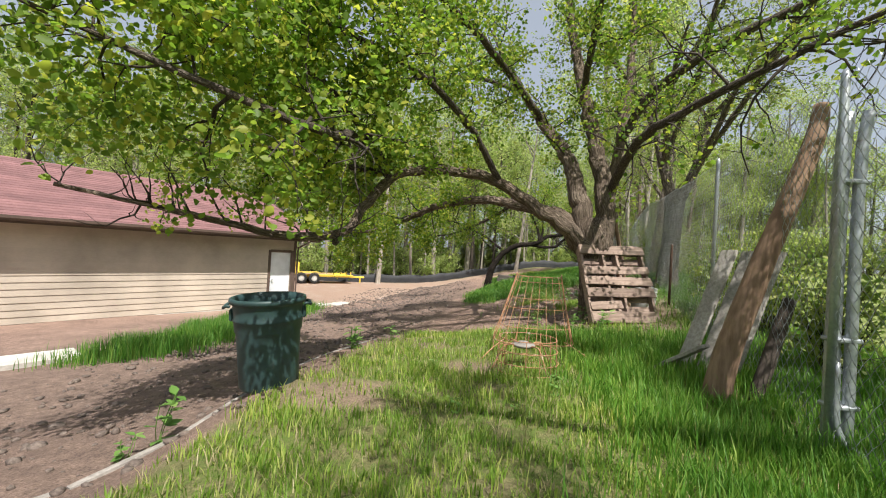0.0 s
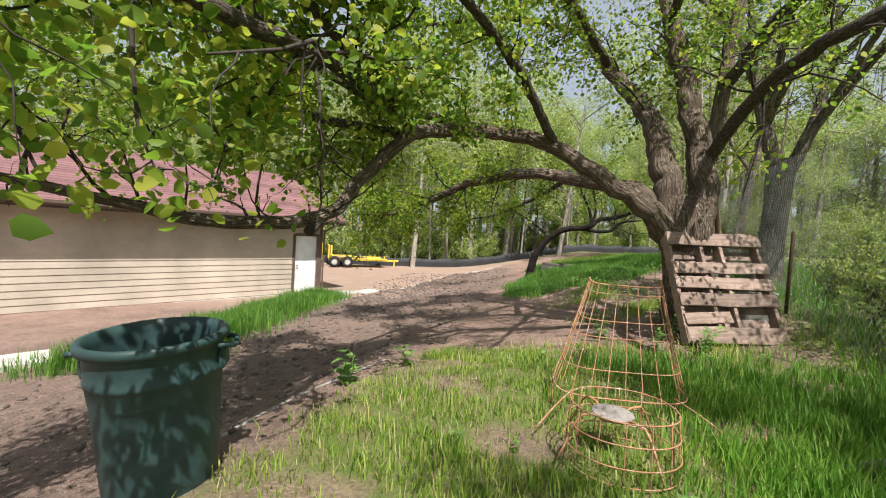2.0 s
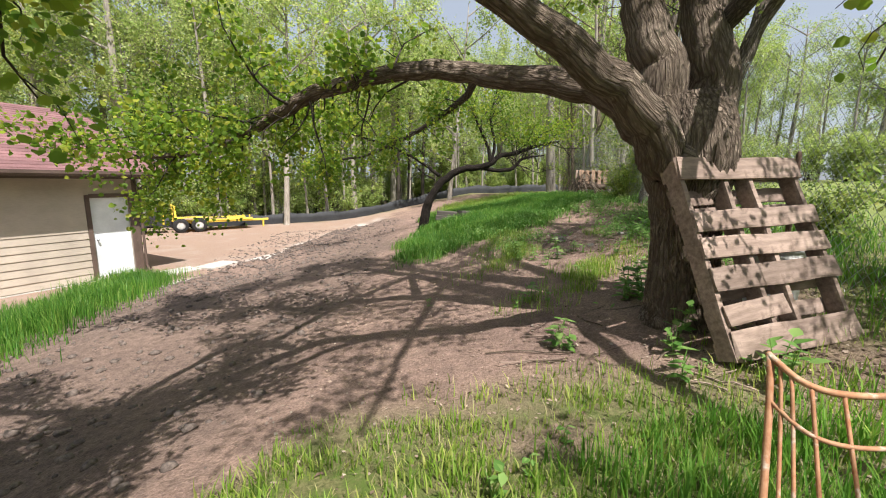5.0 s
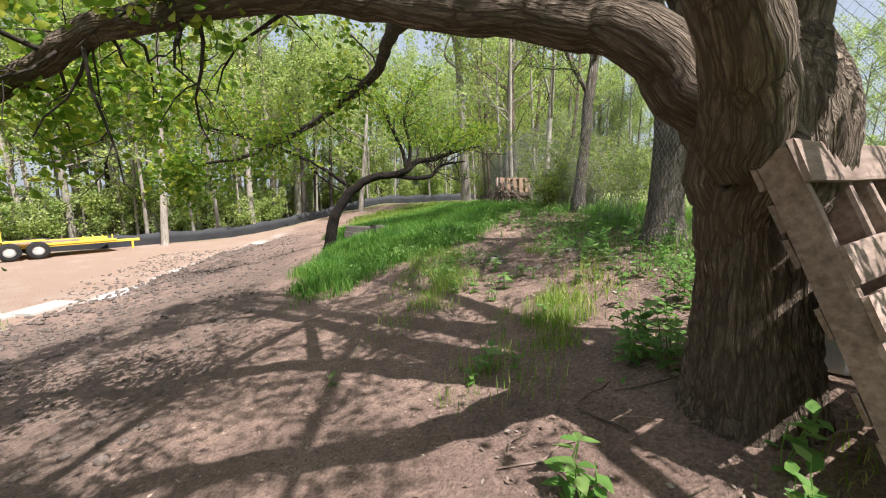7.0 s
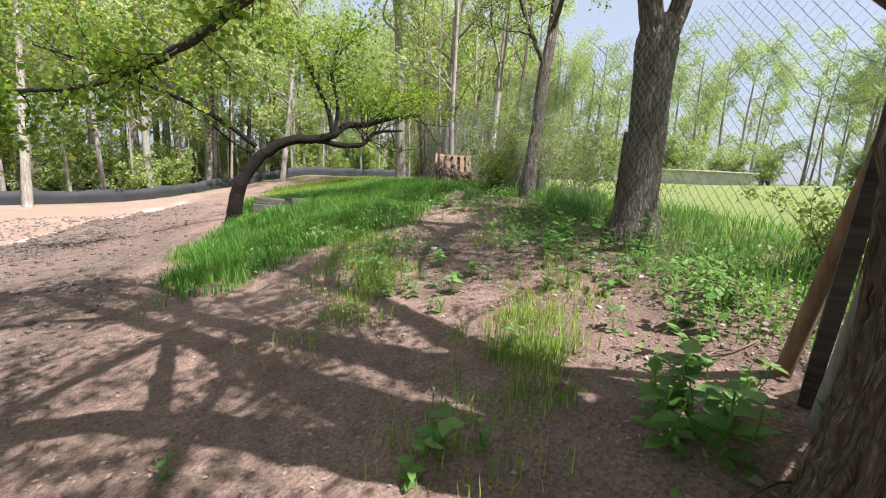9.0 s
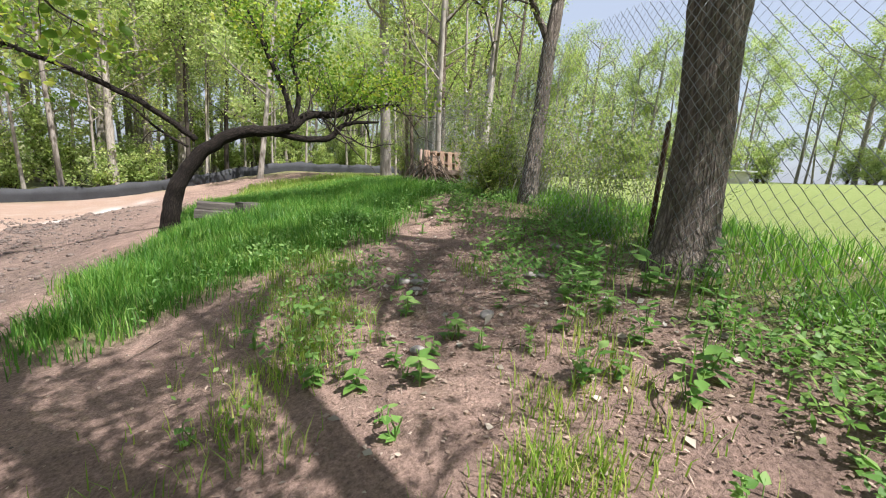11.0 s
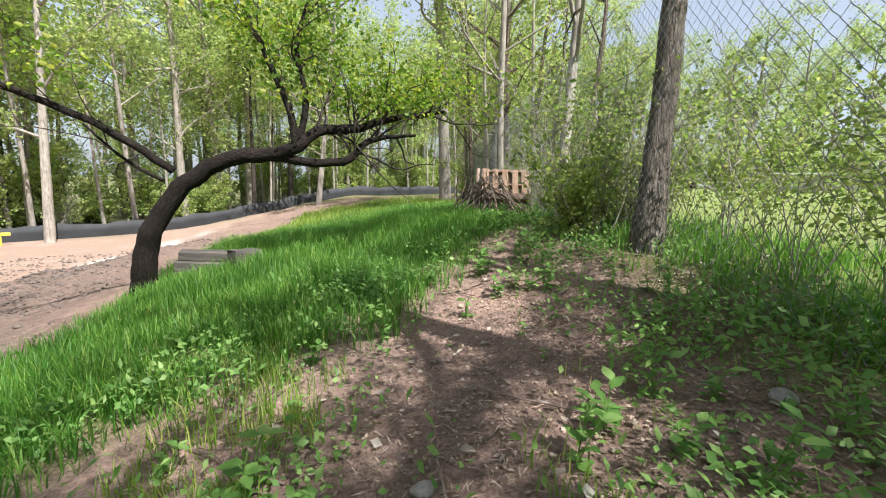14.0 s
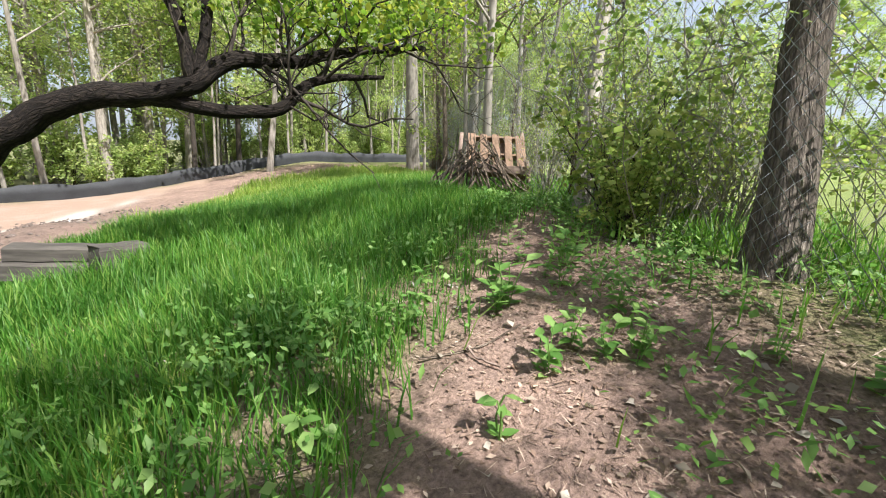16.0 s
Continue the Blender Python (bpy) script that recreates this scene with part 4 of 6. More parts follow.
def wood_tree(seed, tall, rad, lean, leaf, bark, leafy_from=0.35, n_leaf=12, fork=True, size=0.16):
    """A woodland tree for copies: trunk, limbs and a loose crown."""
    rng = np.random.RandomState(seed)
    tree = thing("tree", "tall woodland tree with pale trunk and fresh spring leaves", "tree", "woodland trees")
    kn = [(0, 0, -.4, rad * 1.5), (0, 0, .1, rad * 1.15), (lean * .3, 0, tall * .25, rad * .9), (lean * .6, .1, tall * .5, rad * .7), (lean, .1, tall * .8, rad * .4), (lean * 1.1, 0, tall, rad * .1)]
    p = smooth_path(kn, 0.5)
    g = Geo()
    g.tube(p[:, :3], p[:, 3], 10, bark_relief(seed, rad * 0.12, 3))
    g.make("trunk", bark, tree, smooth=True)
    wood, tips = Geo(), []
    limbs = Geo()
    for k in range(9 if fork else 5):
        h = rng.uniform(leafy_from, 0.95) * tall
        a = rng.uniform(0, 6.28)
        ln = rng.uniform(.12, .26) * tall
        o = np.array([np.interp(h, p[:, 2], p[:, 0]), np.interp(h, p[:, 2], p[:, 1]), h])
        e = o + np.array([math.cos(a) * ln, math.sin(a) * ln, ln * rng.uniform(.3, 1.1)])
        m = (o + e) / 2 + rng.normal(size=3) * ln * .12
        lp = smooth_path([(*o, rad * .35), (*m, rad * .22), (*e, rad * .06)], 0.35)
        limbs.tube(lp[:, :3], lp[:, 3], 6, caps=False)
        tips += grow(rng, lp[:, :3], lp[:, 3], wood, [], 0, 1.6, tall * .11, 0.02, .2)
    limbs.add(wood.v, wood.f)
    tagged(limbs.make("branchwork", bark, tree, smooth=True), kind="stuff")
    v, f = leaf_cards(crown_points(rng, tips, n_leaf, size * 1.6), 1.2, size, rng, aspect=0.75)
    tagged(bulk("crown", v, f, leaf, tree), kind="stuff")
    return tree


def shrub(seed, tall, leaf, n=40, size=0.07, bare=False, per=16, stem=.012):
    rng = np.random.RandomState(seed)
    sh = thing("shrub", "bare twiggy shrub with few fresh leaves" if bare else "leafy green understorey shrub", "shrub", "shrubs under the trees")
    wood, tips = Geo(), []
    for k in range(n):
        a, s = rng.uniform(0, 6.28), rng.uniform(.1, .6)
        pts = [np.array([math.cos(a) * .15 * s, math.sin(a) * .15 * s, -.1])]
        v = np.array([math.cos(a) * s * .6, math.sin(a) * s * .6, 1.0])
        h = tall * rng.uniform(.5, 1.1)
        for q in range(6):
            v = v + rng.normal(size=3) * .16
            v /= np.linalg.norm(v)
            pts.append(pts[-1] + v * h / 6)
        wood.tube(pts, [stem * (1 - .13 * q) * tall / 2 for q in range(7)], 4, caps=False)
        pts = np.array(pts)
        tips.append(pts[2:])
        grow(rng, pts, [.01] * 7, wood, tips, 1, 3.0 / tall * 2, .35 * tall / 2, 0, .25)
    tagged(wood.make("branchwork", BARK_DARK if not bare and stem > .01 else BARK_PALE, sh), kind="stuff")
    v, f = leaf_cards(crown_points(rng, tips, 3 if bare else per, .06 * tall / 2), 1.2, size, rng, aspect=.7)
    tagged(bulk("foliage", v, f, leaf, sh), kind="stuff")
    return sh


def silt_y(x):
    return np.interp(x, [-40, -7, -2, 3, 9, 17, 40], [26, 31.4, 33.6, 36.5, 38.4, 40, 44])


def plant_woods():
    rng = np.random.RandomState(71)
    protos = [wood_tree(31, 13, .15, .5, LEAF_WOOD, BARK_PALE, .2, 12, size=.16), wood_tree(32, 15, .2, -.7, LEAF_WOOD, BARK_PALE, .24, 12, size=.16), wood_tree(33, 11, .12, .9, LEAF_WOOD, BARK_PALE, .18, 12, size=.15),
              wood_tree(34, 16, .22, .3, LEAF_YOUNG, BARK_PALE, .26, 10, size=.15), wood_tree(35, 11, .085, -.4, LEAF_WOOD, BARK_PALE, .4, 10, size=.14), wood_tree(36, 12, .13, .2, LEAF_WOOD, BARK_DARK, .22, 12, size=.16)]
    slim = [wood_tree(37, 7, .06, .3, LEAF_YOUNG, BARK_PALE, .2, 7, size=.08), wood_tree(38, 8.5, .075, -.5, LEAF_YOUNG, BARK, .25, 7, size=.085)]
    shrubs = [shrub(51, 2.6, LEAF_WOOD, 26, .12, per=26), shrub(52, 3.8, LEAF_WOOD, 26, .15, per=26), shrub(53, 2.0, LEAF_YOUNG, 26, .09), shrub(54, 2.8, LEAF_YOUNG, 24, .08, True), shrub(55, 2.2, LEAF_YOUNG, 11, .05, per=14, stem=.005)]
    spots = []
    tries = 0
    while len(spots) < 190 and tries < 4000:
        tries += 1
        x = rng.uniform(-44, 46)
        y = silt_y(x) + 1.2 + 26 * rng.rand() ** 1.5
        if any((x - u) ** 2 + (y - w) ** 2 < 2.2 for u, w, _ in spots):
            continue
        spots.append((x, y, 0))
    for k in range(60):
        x = rng.uniform(-30, 30)
        spots.append((x, silt_y(x) + .6 + 5 * rng.rand(), 2))
    for k in range(100):
        # trees at the far side of the field
        a, d = rng.uniform(38, 116), rng.uniform(52, 80)
        spots.append((math.sin(radians(a)) * d, 6 + math.cos(radians(a)) * d, 0))
    for k in range(22):
        y = rng.uniform(15.5, 36)
        spots.append((fence_x(y) + rng.uniform(-.4, 2.4), y, 1))
    for k in range(26):
        a, d = rng.uniform(112, 290), rng.uniform(16, 40)
        x, y = math.sin(radians(a)) * d, math.cos(radians(a)) * d
        if not (-26 < x < -2 and -2 < y < 30):
            spots.append((x, y, 0))
    used = set()
    joined = {"branchwork": ([], [], 0), "crown": ([], [], 0)}
    cache = {}
    for x, y, kind in spots:
        pool = slim if kind == 1 else (protos[4:5] if kind == 2 else protos)
        t0 = pool[rng.randint(len(pool))]
        m = Matrix.Translation((x, y, ground_z(x, y))) @ Matrix.Rotation(rng.uniform(0, 6.28), 4, "Z")
        s = rng.uniform(.8, 1.25)
        s2 = s * rng.uniform(.9, 1.15)
        if t0.name not in used:
            used.add(t0.name)
            t = t0
            t.matrix_basis = m
        elif y < silt_y(x) + 11 and math.hypot(x, y) < 52 and y > 0:
            t = copy_thing(t0, m)
        else:
            # trees deep in the wood and across the field, in one object
            mm = np.array(m @ Matrix.Diagonal((s, s, s2, 1)))
            for ch in t0.children:
                key = "crown" if ch.name.startswith("crown") else "branchwork"
                if ch.name not in cache:
                    co = np.empty(len(ch.data.vertices) * 3, np.float32)
                    ch.data.vertices.foreach_get("co", co)
                    cache[ch.name] = (co.reshape(-1, 3), [tuple(p.vertices) for p in ch.data.polygons if len(p.vertices) <= 4])
                co, faces = cache[ch.name]
                vs, fs, n = joined[key]
                vs.append(co @ mm[:3, :3].T + mm[:3, 3])
                fa = np.array([f if len(f) == 4 else f + (f[-1],) for f in faces], np.int32) if key == "branchwork" else np.array(faces, np.int32)
                fs.append(fa + n)
                joined[key] = (vs, fs, n + len(co))
            continue
        t.scale = (s, s, s2)
    far_wood = thing("far_woodland", "distant woodland in fresh spring leaf", "woodland", kind="stuff")
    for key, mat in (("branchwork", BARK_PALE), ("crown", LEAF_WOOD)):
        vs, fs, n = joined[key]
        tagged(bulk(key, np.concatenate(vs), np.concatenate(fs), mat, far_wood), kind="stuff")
    # the notable trunks that stand out of the wood's edge
    for x, y, k, s in ((-4.82, 30.9, 0, 1.1), (-11.5, 41, 1, 1.0), (-2.6, 33.9, 4, 1.3), (11.2, 27.5, 1, 1.25), (9.6, 20.5, 0, 1.0), (6.0, 33, 2, 1.2)):
        t = copy_thing(protos[k], Matrix.Translation((x, y, ground_z(x, y))))
        t.scale = (s, s, s)
    low = []
    for k in range(170):
        x = rng.uniform(-42, 40)
        low.append((x, silt_y(x) + 1.5 + 12 * rng.rand() ** 1.3, rng.choice([0, 0, 1, 1, 2, 3])))
    for k in range(60):
        y = rng.uniform(12.6, 32)
        low.append((fence_x(y) + rng.uniform(.3, 1.4), y, rng.choice([2, 3, 3, 3])))
    for x, y in ((5.95, 12.9), (6.3, 13.2), (6.9, 13.1), (7.4, 15.2), (6.75, 12.6)):
        low.append((x + .15, y, 3 if x > 6.5 else 2))
    for x, y in ((2.9, 3.4), (3.3, 4.6), (3.75, 5.4), (4.1, 6.4), (4.5, 7.5), (3.2, 2.4)):
        low.append((x + .35, y, 2))
    for k in range(70):
        a, d = rng.uniform(38, 112), rng.uniform(50, 56)
        low.append((math.sin(radians(a)) * d, 6 + math.cos(radians(a)) * d, 1))
    for x, y, s in ((5.75, 10.25, .75), (6.1, 10.85, .9), (6.5, 11.2, .8), (6.75, 11.7, 1.0), (7.0, 12.4, 1.1), (7.3, 13.0, 1.0), (6.25, 12.7, 1.2), (6.6, 13.5, 1.15), (7.5, 11.0, .9), (6.95, 10.1, .6), (7.2, 14.2, 1.2), (7.9, 12.2, 1.0), (6.0, 9.9, .45)):
        t = copy_thing(shrubs[4], Matrix.Translation((x, y, ground_z(x, y))) @ Matrix.Rotation(rng.uniform(0, 6.28), 4, "Z"))
        t.scale = (s * .95, s * .95, s * .85)
    for k, (x, y, w) in enumerate(low):
        s = rng.uniform(.75, 1.3)
        if math.hypot(x - 5, y - 11) < 12:
            s *= .55
        t = copy_thing(shrubs[w], Matrix.Translation((x, y, ground_z(x, y))) @ Matrix.Rotation(rng.uniform(0, 6.28), 4, "Z"))
        t.scale = (s, s, s)
    for w, sh in enumerate(shrubs):
        x = -16 + w * 8
        sh.matrix_basis = Matrix.Translation((x, silt_y(x) + 3, ground_z(x, silt_y(x) + 3)))


plant_woods()


# ---- fence ----
def chain_link(y0, y1, tall, name_label, lean=0.0):
    fence = thing("chain_link_fence", name_label, "fence")
    a, b = np.array([fence_x(y0), y0]), np.array([fence_x(y1), y1])
    length = np.linalg.norm(b - a)
    way = (b - a) / length
    side = np.array([way[1], -way[0]])
    pitch = 0.046
    n = int(length / pitch)
    rise = int(tall / pitch)
    ring = [(0, 1), (.87, -.5), (-.87, -.5)]
    V, F = [], []
    r = 0.0021
    for k in range(n):
        base = a + way * k * pitch
        z0 = ground_z(*base) + 0.02
        m = len(V)
        for q in range(rise + 1):
            off = (pitch * .5 if (q + k) % 2 else -pitch * .5) + pitch * .5
            p = base + way * off
            w = .003 * (1 if q % 2 else -1) + 0.05 * math.sin(k * .02 + q * .1) * 0.4 + lean * q * pitch
            for u, h in ring:
                V.append((p[0] + side[0] * (w + u * r) - way[0] * h * r * .7, p[1] + side[1] * (w + u * r) - way[1] * h * r * .7, z0 + q * pitch + h * r * .7))
        for q in range(rise):
            for c in range(3):
                i0, i1 = m + q * 3 + c, m + q * 3 + (c + 1) % 3
                F.append((i0, i1, i1 + 3, i0 + 3))
    mesh = bulk("wire_mesh", V, F, GALV, fence)
    tagged(mesh, "grey diamond wire mesh", kind="stuff")
    d = 2.25 - 2.467
    while d < y1 + .1:
        if 11 < d < 13:
            d += 2.467          # a tree stands in for this post
            continue
        x = fence_x(d) + (.36 if d > 8 else 0)
        z = ground_z(x, d)
        g = Geo()
        top = tall if d < 5 else 1.05
        g.tube([(x, d, z - .3), (x, d, z + top), (x, d, z + top + .03)], [.022, .022, .012], 12)
        g.make("post", GALV if d < 5 else RUST_DARK, fence, smooth=True)
        d += 2.467
    return fence


chain_link(-0.5, 26, 2.1, "old galvanised chain-link fence grown through by shrubs")


# ---- loose things ----
def frame_matrix(o, ex, ey):
    """Axes from an origin, a width direction and a length direction."""
    ex, ey = Vector(ex).normalized(), Vector(ey)
    ey = (ey - ex * ey.dot(ex)).normalized()
    ez = ex.cross(ey)
    return Matrix(((ex.x, ey.x, ez.x, o[0]), (ex.y, ey.y, ez.y, o[1]), (ex.z, ey.z, ez.z, o[2]), (0, 0, 0, 1)))


def plank(parent, name, mat, sx, sy, sz, at, rng, rot=0.0):
    """A worn board with slightly uneven ends, bowed faces and softened edges."""
    n = 6
    g = Geo()
    ring = [(-.5, -.5), (-.5, .35), (-.42, .5), (.42, .5), (.5, .35), (.5, -.5)]
    ys = [(-.5 + k / n) for k in range(n + 1)]
    long_x = sx >= sy
    verts = []
    for k, q in enumerate(ys):
        bow = rng.normal() * .0022
        wob = 1 + rng.normal() * .018
        for a, b in ring:
            if long_x:
                verts.append((q * sx + (rng.normal() * .006 if k in (0, n) else 0), a * sy * wob + bow, b * sz + bow))
            else:
                verts.append((a * sx * wob + bow, q * sy + (rng.normal() * .006 if k in (0, n) else 0), b * sz + bow))
    m = len(ring)
    faces = [(k * m + i, k * m + (i + 1) % m, (k + 1) * m + (i + 1) % m, (k + 1) * m + i) for k in range(n) for i in range(m)]
    faces += [tuple(range(m - 1, -1, -1)), tuple(range(n * m, n * m + m))]
    if long_x:
        faces = [tuple(reversed(f)) for f in faces]
    g.add(verts, [tuple(reversed(f)) for f in faces])
    ob = g.make(name, mat, parent)
    ob.matrix_basis = Matrix.Translation(at) @ Matrix.Rotation(rot, 4, "Z")
    return ob


def build_pallet(name, label, m, w=1.06, l=1.2, slats=7, seed=1, mat=None, gap_rows=None):
    """Deck boards across three stringers, with a few boards below."""
    rng = np.random.RandomState(seed)
    p = thing(name, label, "pallet")
    p.matrix_basis = m
    for k in range(3):
        plank(p, "stringer", mat or WOOD, .04, l, .09, ((k - 1) * (w / 2 - .03), l / 2, -.066), rng)
    for k in range(slats):
        t = k / (slats - 1)
        plank(p, "deck_board", mat or WOOD, w * rng.uniform(.985, 1.01), .105 if 0 < k < slats - 1 else .135, .018, (0, .06 + t * (l - .12), -.011), rng, rng.normal() * .008)
    for k in range(4):
        plank(p, "bottom_board", mat or WOOD, w, .09, .016, (0, .05 + k / 3 * (l - .1), -.12), rng)
    return p


# pallet leaning on the trunk: its foot on the ground, its head against the tree
def build_leaning_pallet():
    rng = np.random.RandomState(4)
    foot_l, foot_r, head = Vector((2.21, 5.96, 0.37)), Vector((3.29, 6.1, 0.4)), Vector((2.06, 6.47, 1.49))
    p = thing("pallet", "weathered wooden pallet leaning against the old tree, one slat missing", "pallet")
    p.matrix_basis = frame_matrix((foot_l + foot_r) / 2 + Vector((0.01, -.1, 0)), foot_r - foot_l, head - foot_l)
    w, l = 1.08, 1.25
    for x in (-.52, -.16, .06, .5):
        plank(p, "stringer", WOOD, .042, l * .985, .1, (x, l / 2, -.072), rng, rng.normal() * .006)
    for y, wide, short in ((1.175, .15, 1.0), (.83, .125, .985), (.655, .13, 1.01), (.47, .14, 1.0), (.09, .17, .97)):
        plank(p, "deck_board", WOOD, w * short, wide, .02, (rng.normal() * .006, y, -.011), rng, rng.normal() * .01)
    plank(p, "broken_board", WOOD, .5, .12, .02, (-.27, .27, -.011), rng, .05)
    for y in (1.18, 1.02, .9, .66, .4, .24, .06):
        plank(p, "bottom_board", WOOD, w * .99, .1, .018, (0, y, -.132), rng, rng.normal() * .008)
    return p


build_leaning_pallet()


def build_bin():
    """White tapered plastic bin with a lid, behind the old tree."""
    x, y = 3.33, 6.68
    b = thing("plastic_bin", "dirty white plastic bin with lid standing behind the tree", "bin", at=(x, y, ground_z(x, y) - .02))
    g = Geo()
    g.tube([(0, 0, 0), (0, 0, .012), (0, 0, .2), (0, 0, .44), (0, 0, .46)], [.15, .165, .18, .2, .2], 28)
    g.make("body", PAINT_WHITE, b, smooth=False)
    for z in (.34, .4):
        g = Geo()
        g.tube([(0, 0, z), (0, 0, z + .006), (0, 0, z + .016), (0, 0, z + .022)], [.19, .206, .206, .19], 28)
        g.make("band", PAINT_WHITE, b)
    g = Geo()
    g.tube([(0, 0, .455), (0, 0, .47), (0, 0, .5), (.01, 0, .53), (.015, 0, .54)], [.21, .216, .21, .13, .03], 28)
    g.make("lid", PAINT_WHITE, b, "domed white lid")


build_bin()


def build_can():
    can = thing("trash_can", "dark green plastic trash can without lid, standing on grass", "trash can", at=(0, 0, 0))
    x, y = -1.31, 3.22
    z = ground_z(x, y)
    can.matrix_basis = pose(x, y, z - .005, 1.5, -3.5, 20)
    h, r0, r1, n = .70, .215, .262, 72

    def ring(r, zz, flute=0.0):
        out = []
        for k in range(n):
            a = 2 * math.pi * k / n
            rr = r + flute * (1 if math.cos(a * 4) > 0.25 else 0)
            out.append((math.cos(a) * rr, math.sin(a) * rr, zz))
        return out
    prof = [(.01, .03, 0), (r0 - .02, .012, 0), (r0 - .004, 0, 0), (r0 + .004, .02, 0), (r0 + .02, .3, -.007), (r0 + .027, .435, -.007), (r0 + .03, .445, 0), (r0 + .031, .455, 0), (r0 + .036, .52, 0), (r0 + .042, .525, 0), (r0 + .043, .54, 0), (r0 + .038, .548, 0), (r1 - .006, h - .06, 0),
            (r1 + .004, h - .045, 0), (r1 + .016, h - .04, 0), (r1 + .02, h - .02, 0), (r1 + .016, h - .004, 0), (r1 + .004, h, 0), (r1 - .008, h - .004, 0), (r1 - .014, h - .05, 0), (r0 + .01, .4, 0), (r0 - .006, .03, 0), (.01, .04, 0)]
    g = Geo()
    g.v = [v for r, zz, fl in prof for v in ring(r, zz, fl)]
    m = len(prof)
    g.f = [(i * n + k, i * n + (k + 1) % n, (i + 1) * n + (k + 1) % n, (i + 1) * n + k) for i in range(m - 1) for k in range(n)]
    g.make("body", CAN, can, smooth=True)
    for s in (-1, 1):
        g = Geo()
        g.tube(smooth_path([(s * (r1 + .0), -.075, h - .06), (s * (r1 + .03), -.07, h - .055), (s * (r1 + .05), -.04, h - .07), (s * (r1 + .053), 0, h - .075), (s * (r1 + .05), .04, h - .07), (s * (r1 + .03), .07, h - .055), (s * r1, .075, h - .06)], .015), [.012] * 200, 8)
        g.make("handle", CAN, can, smooth=True)
        g = Geo()
        g.box(s * (r1 + .0), 0, h - .13, .03, .1, .09, bevel=.01)
        g.make("handle_bracket", CAN, can)
    return can


build_can()


def wire(parent, name, pts, r=.0035, mat=None, step=.06):
    g = Geo()
    p = smooth_path(pts, step)
    g.tube(p, [r] * len(p), 6)
    return g.make(name, mat or RUST, parent, smooth=True)


def hoop_points(c, rx, ry, tilt, a0, a1, n, squash=2.6):
    """Points of a rounded-square hoop round c."""
    out = []
    for k in range(n + 1):
        a = a0 + (a1 - a0) * k / n
        ca, sa = math.cos(a), math.sin(a)
        q = (abs(ca) ** squash + abs(sa) ** squash) ** (-1 / squash)
        out.append((c[0] + rx * ca * q, c[1] + ry * sa * q, c[2] + tilt * sa * q))
    return out


def build_cage():
    rng = np.random.RandomState(9)
    cage = thing("wire_plant_cage", "rusty tapered wire plant cage standing on thin grass", "plant cage")
    top_c, bot_c = (1.1, 4.58, 1.07), (1.0, 4.3, .4)
    levels = [(0, .25, .07), (.09, .26, .075), (.35, .3, .1), (.5, .325, .12), (.78, .37, .15), (1.0, .41, .18)]

    def level(t, rx, ry, a0=0.0, a1=2 * math.pi, n=40):
        c = [top_c[i] + (bot_c[i] - top_c[i]) * t for i in range(3)]
        return hoop_points(c, rx, ry, .03, a0, a1, n, 3.6)
    for t, rx, ry in levels:
        wire(cage, "hoop", level(t, rx, ry, math.pi * .92, math.pi * 2.08), .005 if t in (0, 1.0) else .0035, step=.03)
    for k in range(15):
        a = math.pi * (.94 + 1.12 * k / 14) + rng.normal() * .02
        pts = []
        for t, rx, ry in levels:
            pts.append(level(t, rx, ry, a, a + .01, 1)[0])
        end = pts[-1]
        if k % 7 == 0:
            pts.append((end[0] + .01, end[1] - .02, ground_z(end[0], end[1]) - .05))
        wire(cage, "upright_wire", pts, .0055 if k % 14 == 0 else .0029)
    for s in (-1, 1):
        wire(cage, "bent_leg", [(.97 + s * .3, 4.1, .42), (.97 + s * .42, 3.98, .36), (.97 + s * .55, 3.85, .27)], .005)
    stand = thing("wire_plant_stand", "small rusty wire stand with grey round plate", "plant stand")
    zc = ground_z(.78, 3.6)
    for zz, r in ((zc + .02, .27), (zc + .1, .27), (zc + .2, .26), (zc + .3, .25)):
        wire(stand, "hoop", hoop_points((.8, 3.62, zz), r, r * .9, 0, 0, 2 * math.pi, 32, 2.2), .0035, step=.03)
    for k in range(14):
        a = 2 * math.pi * k / 14
        wire(stand, "upright_wire", [(.8 + math.cos(a) * .27, 3.62 + math.sin(a) * .243, zc - .02), (.8 + math.cos(a) * .262, 3.62 + math.sin(a) * .236, zc + .15), (.8 + math.cos(a) * .25, 3.62 + math.sin(a) * .225, zc + .31)], .003)
    g = Geo()
    px, py, pz = .78, 3.7, zc + .2
    n = 28
    prof = [(.005, .0), (.085, .0), (.1, .01), (.105, .022), (.1, .026), (.06, .02), (.045, .035), (.04, .05), (.005, .052)]
    g.v = [(px + math.cos(2 * math.pi * k / n) * r, py + math.sin(2 * math.pi * k / n) * r, pz + zz) for r, zz in prof for k in range(n)]
    g.f = [(i * n + k, i * n + (k + 1) % n, (i + 1) * n + (k + 1) % n, (i + 1) * n + k) for i in range(len(prof) - 1) for k in range(n)]
    g.make("plate", STONE, stand, "dull grey round plate", smooth=True)
    for a in (.5, 2.0, 3.6, 5.2):
        wire(stand, "leg", [(px + math.cos(a) * .06, py + math.sin(a) * .06, pz), (px + math.cos(a) * .2, py + math.sin(a) * .2, pz + .03), (px + math.cos(a) * .33, py + math.sin(a) * .33, zc + .02)], .006, RUST)


build_cage()


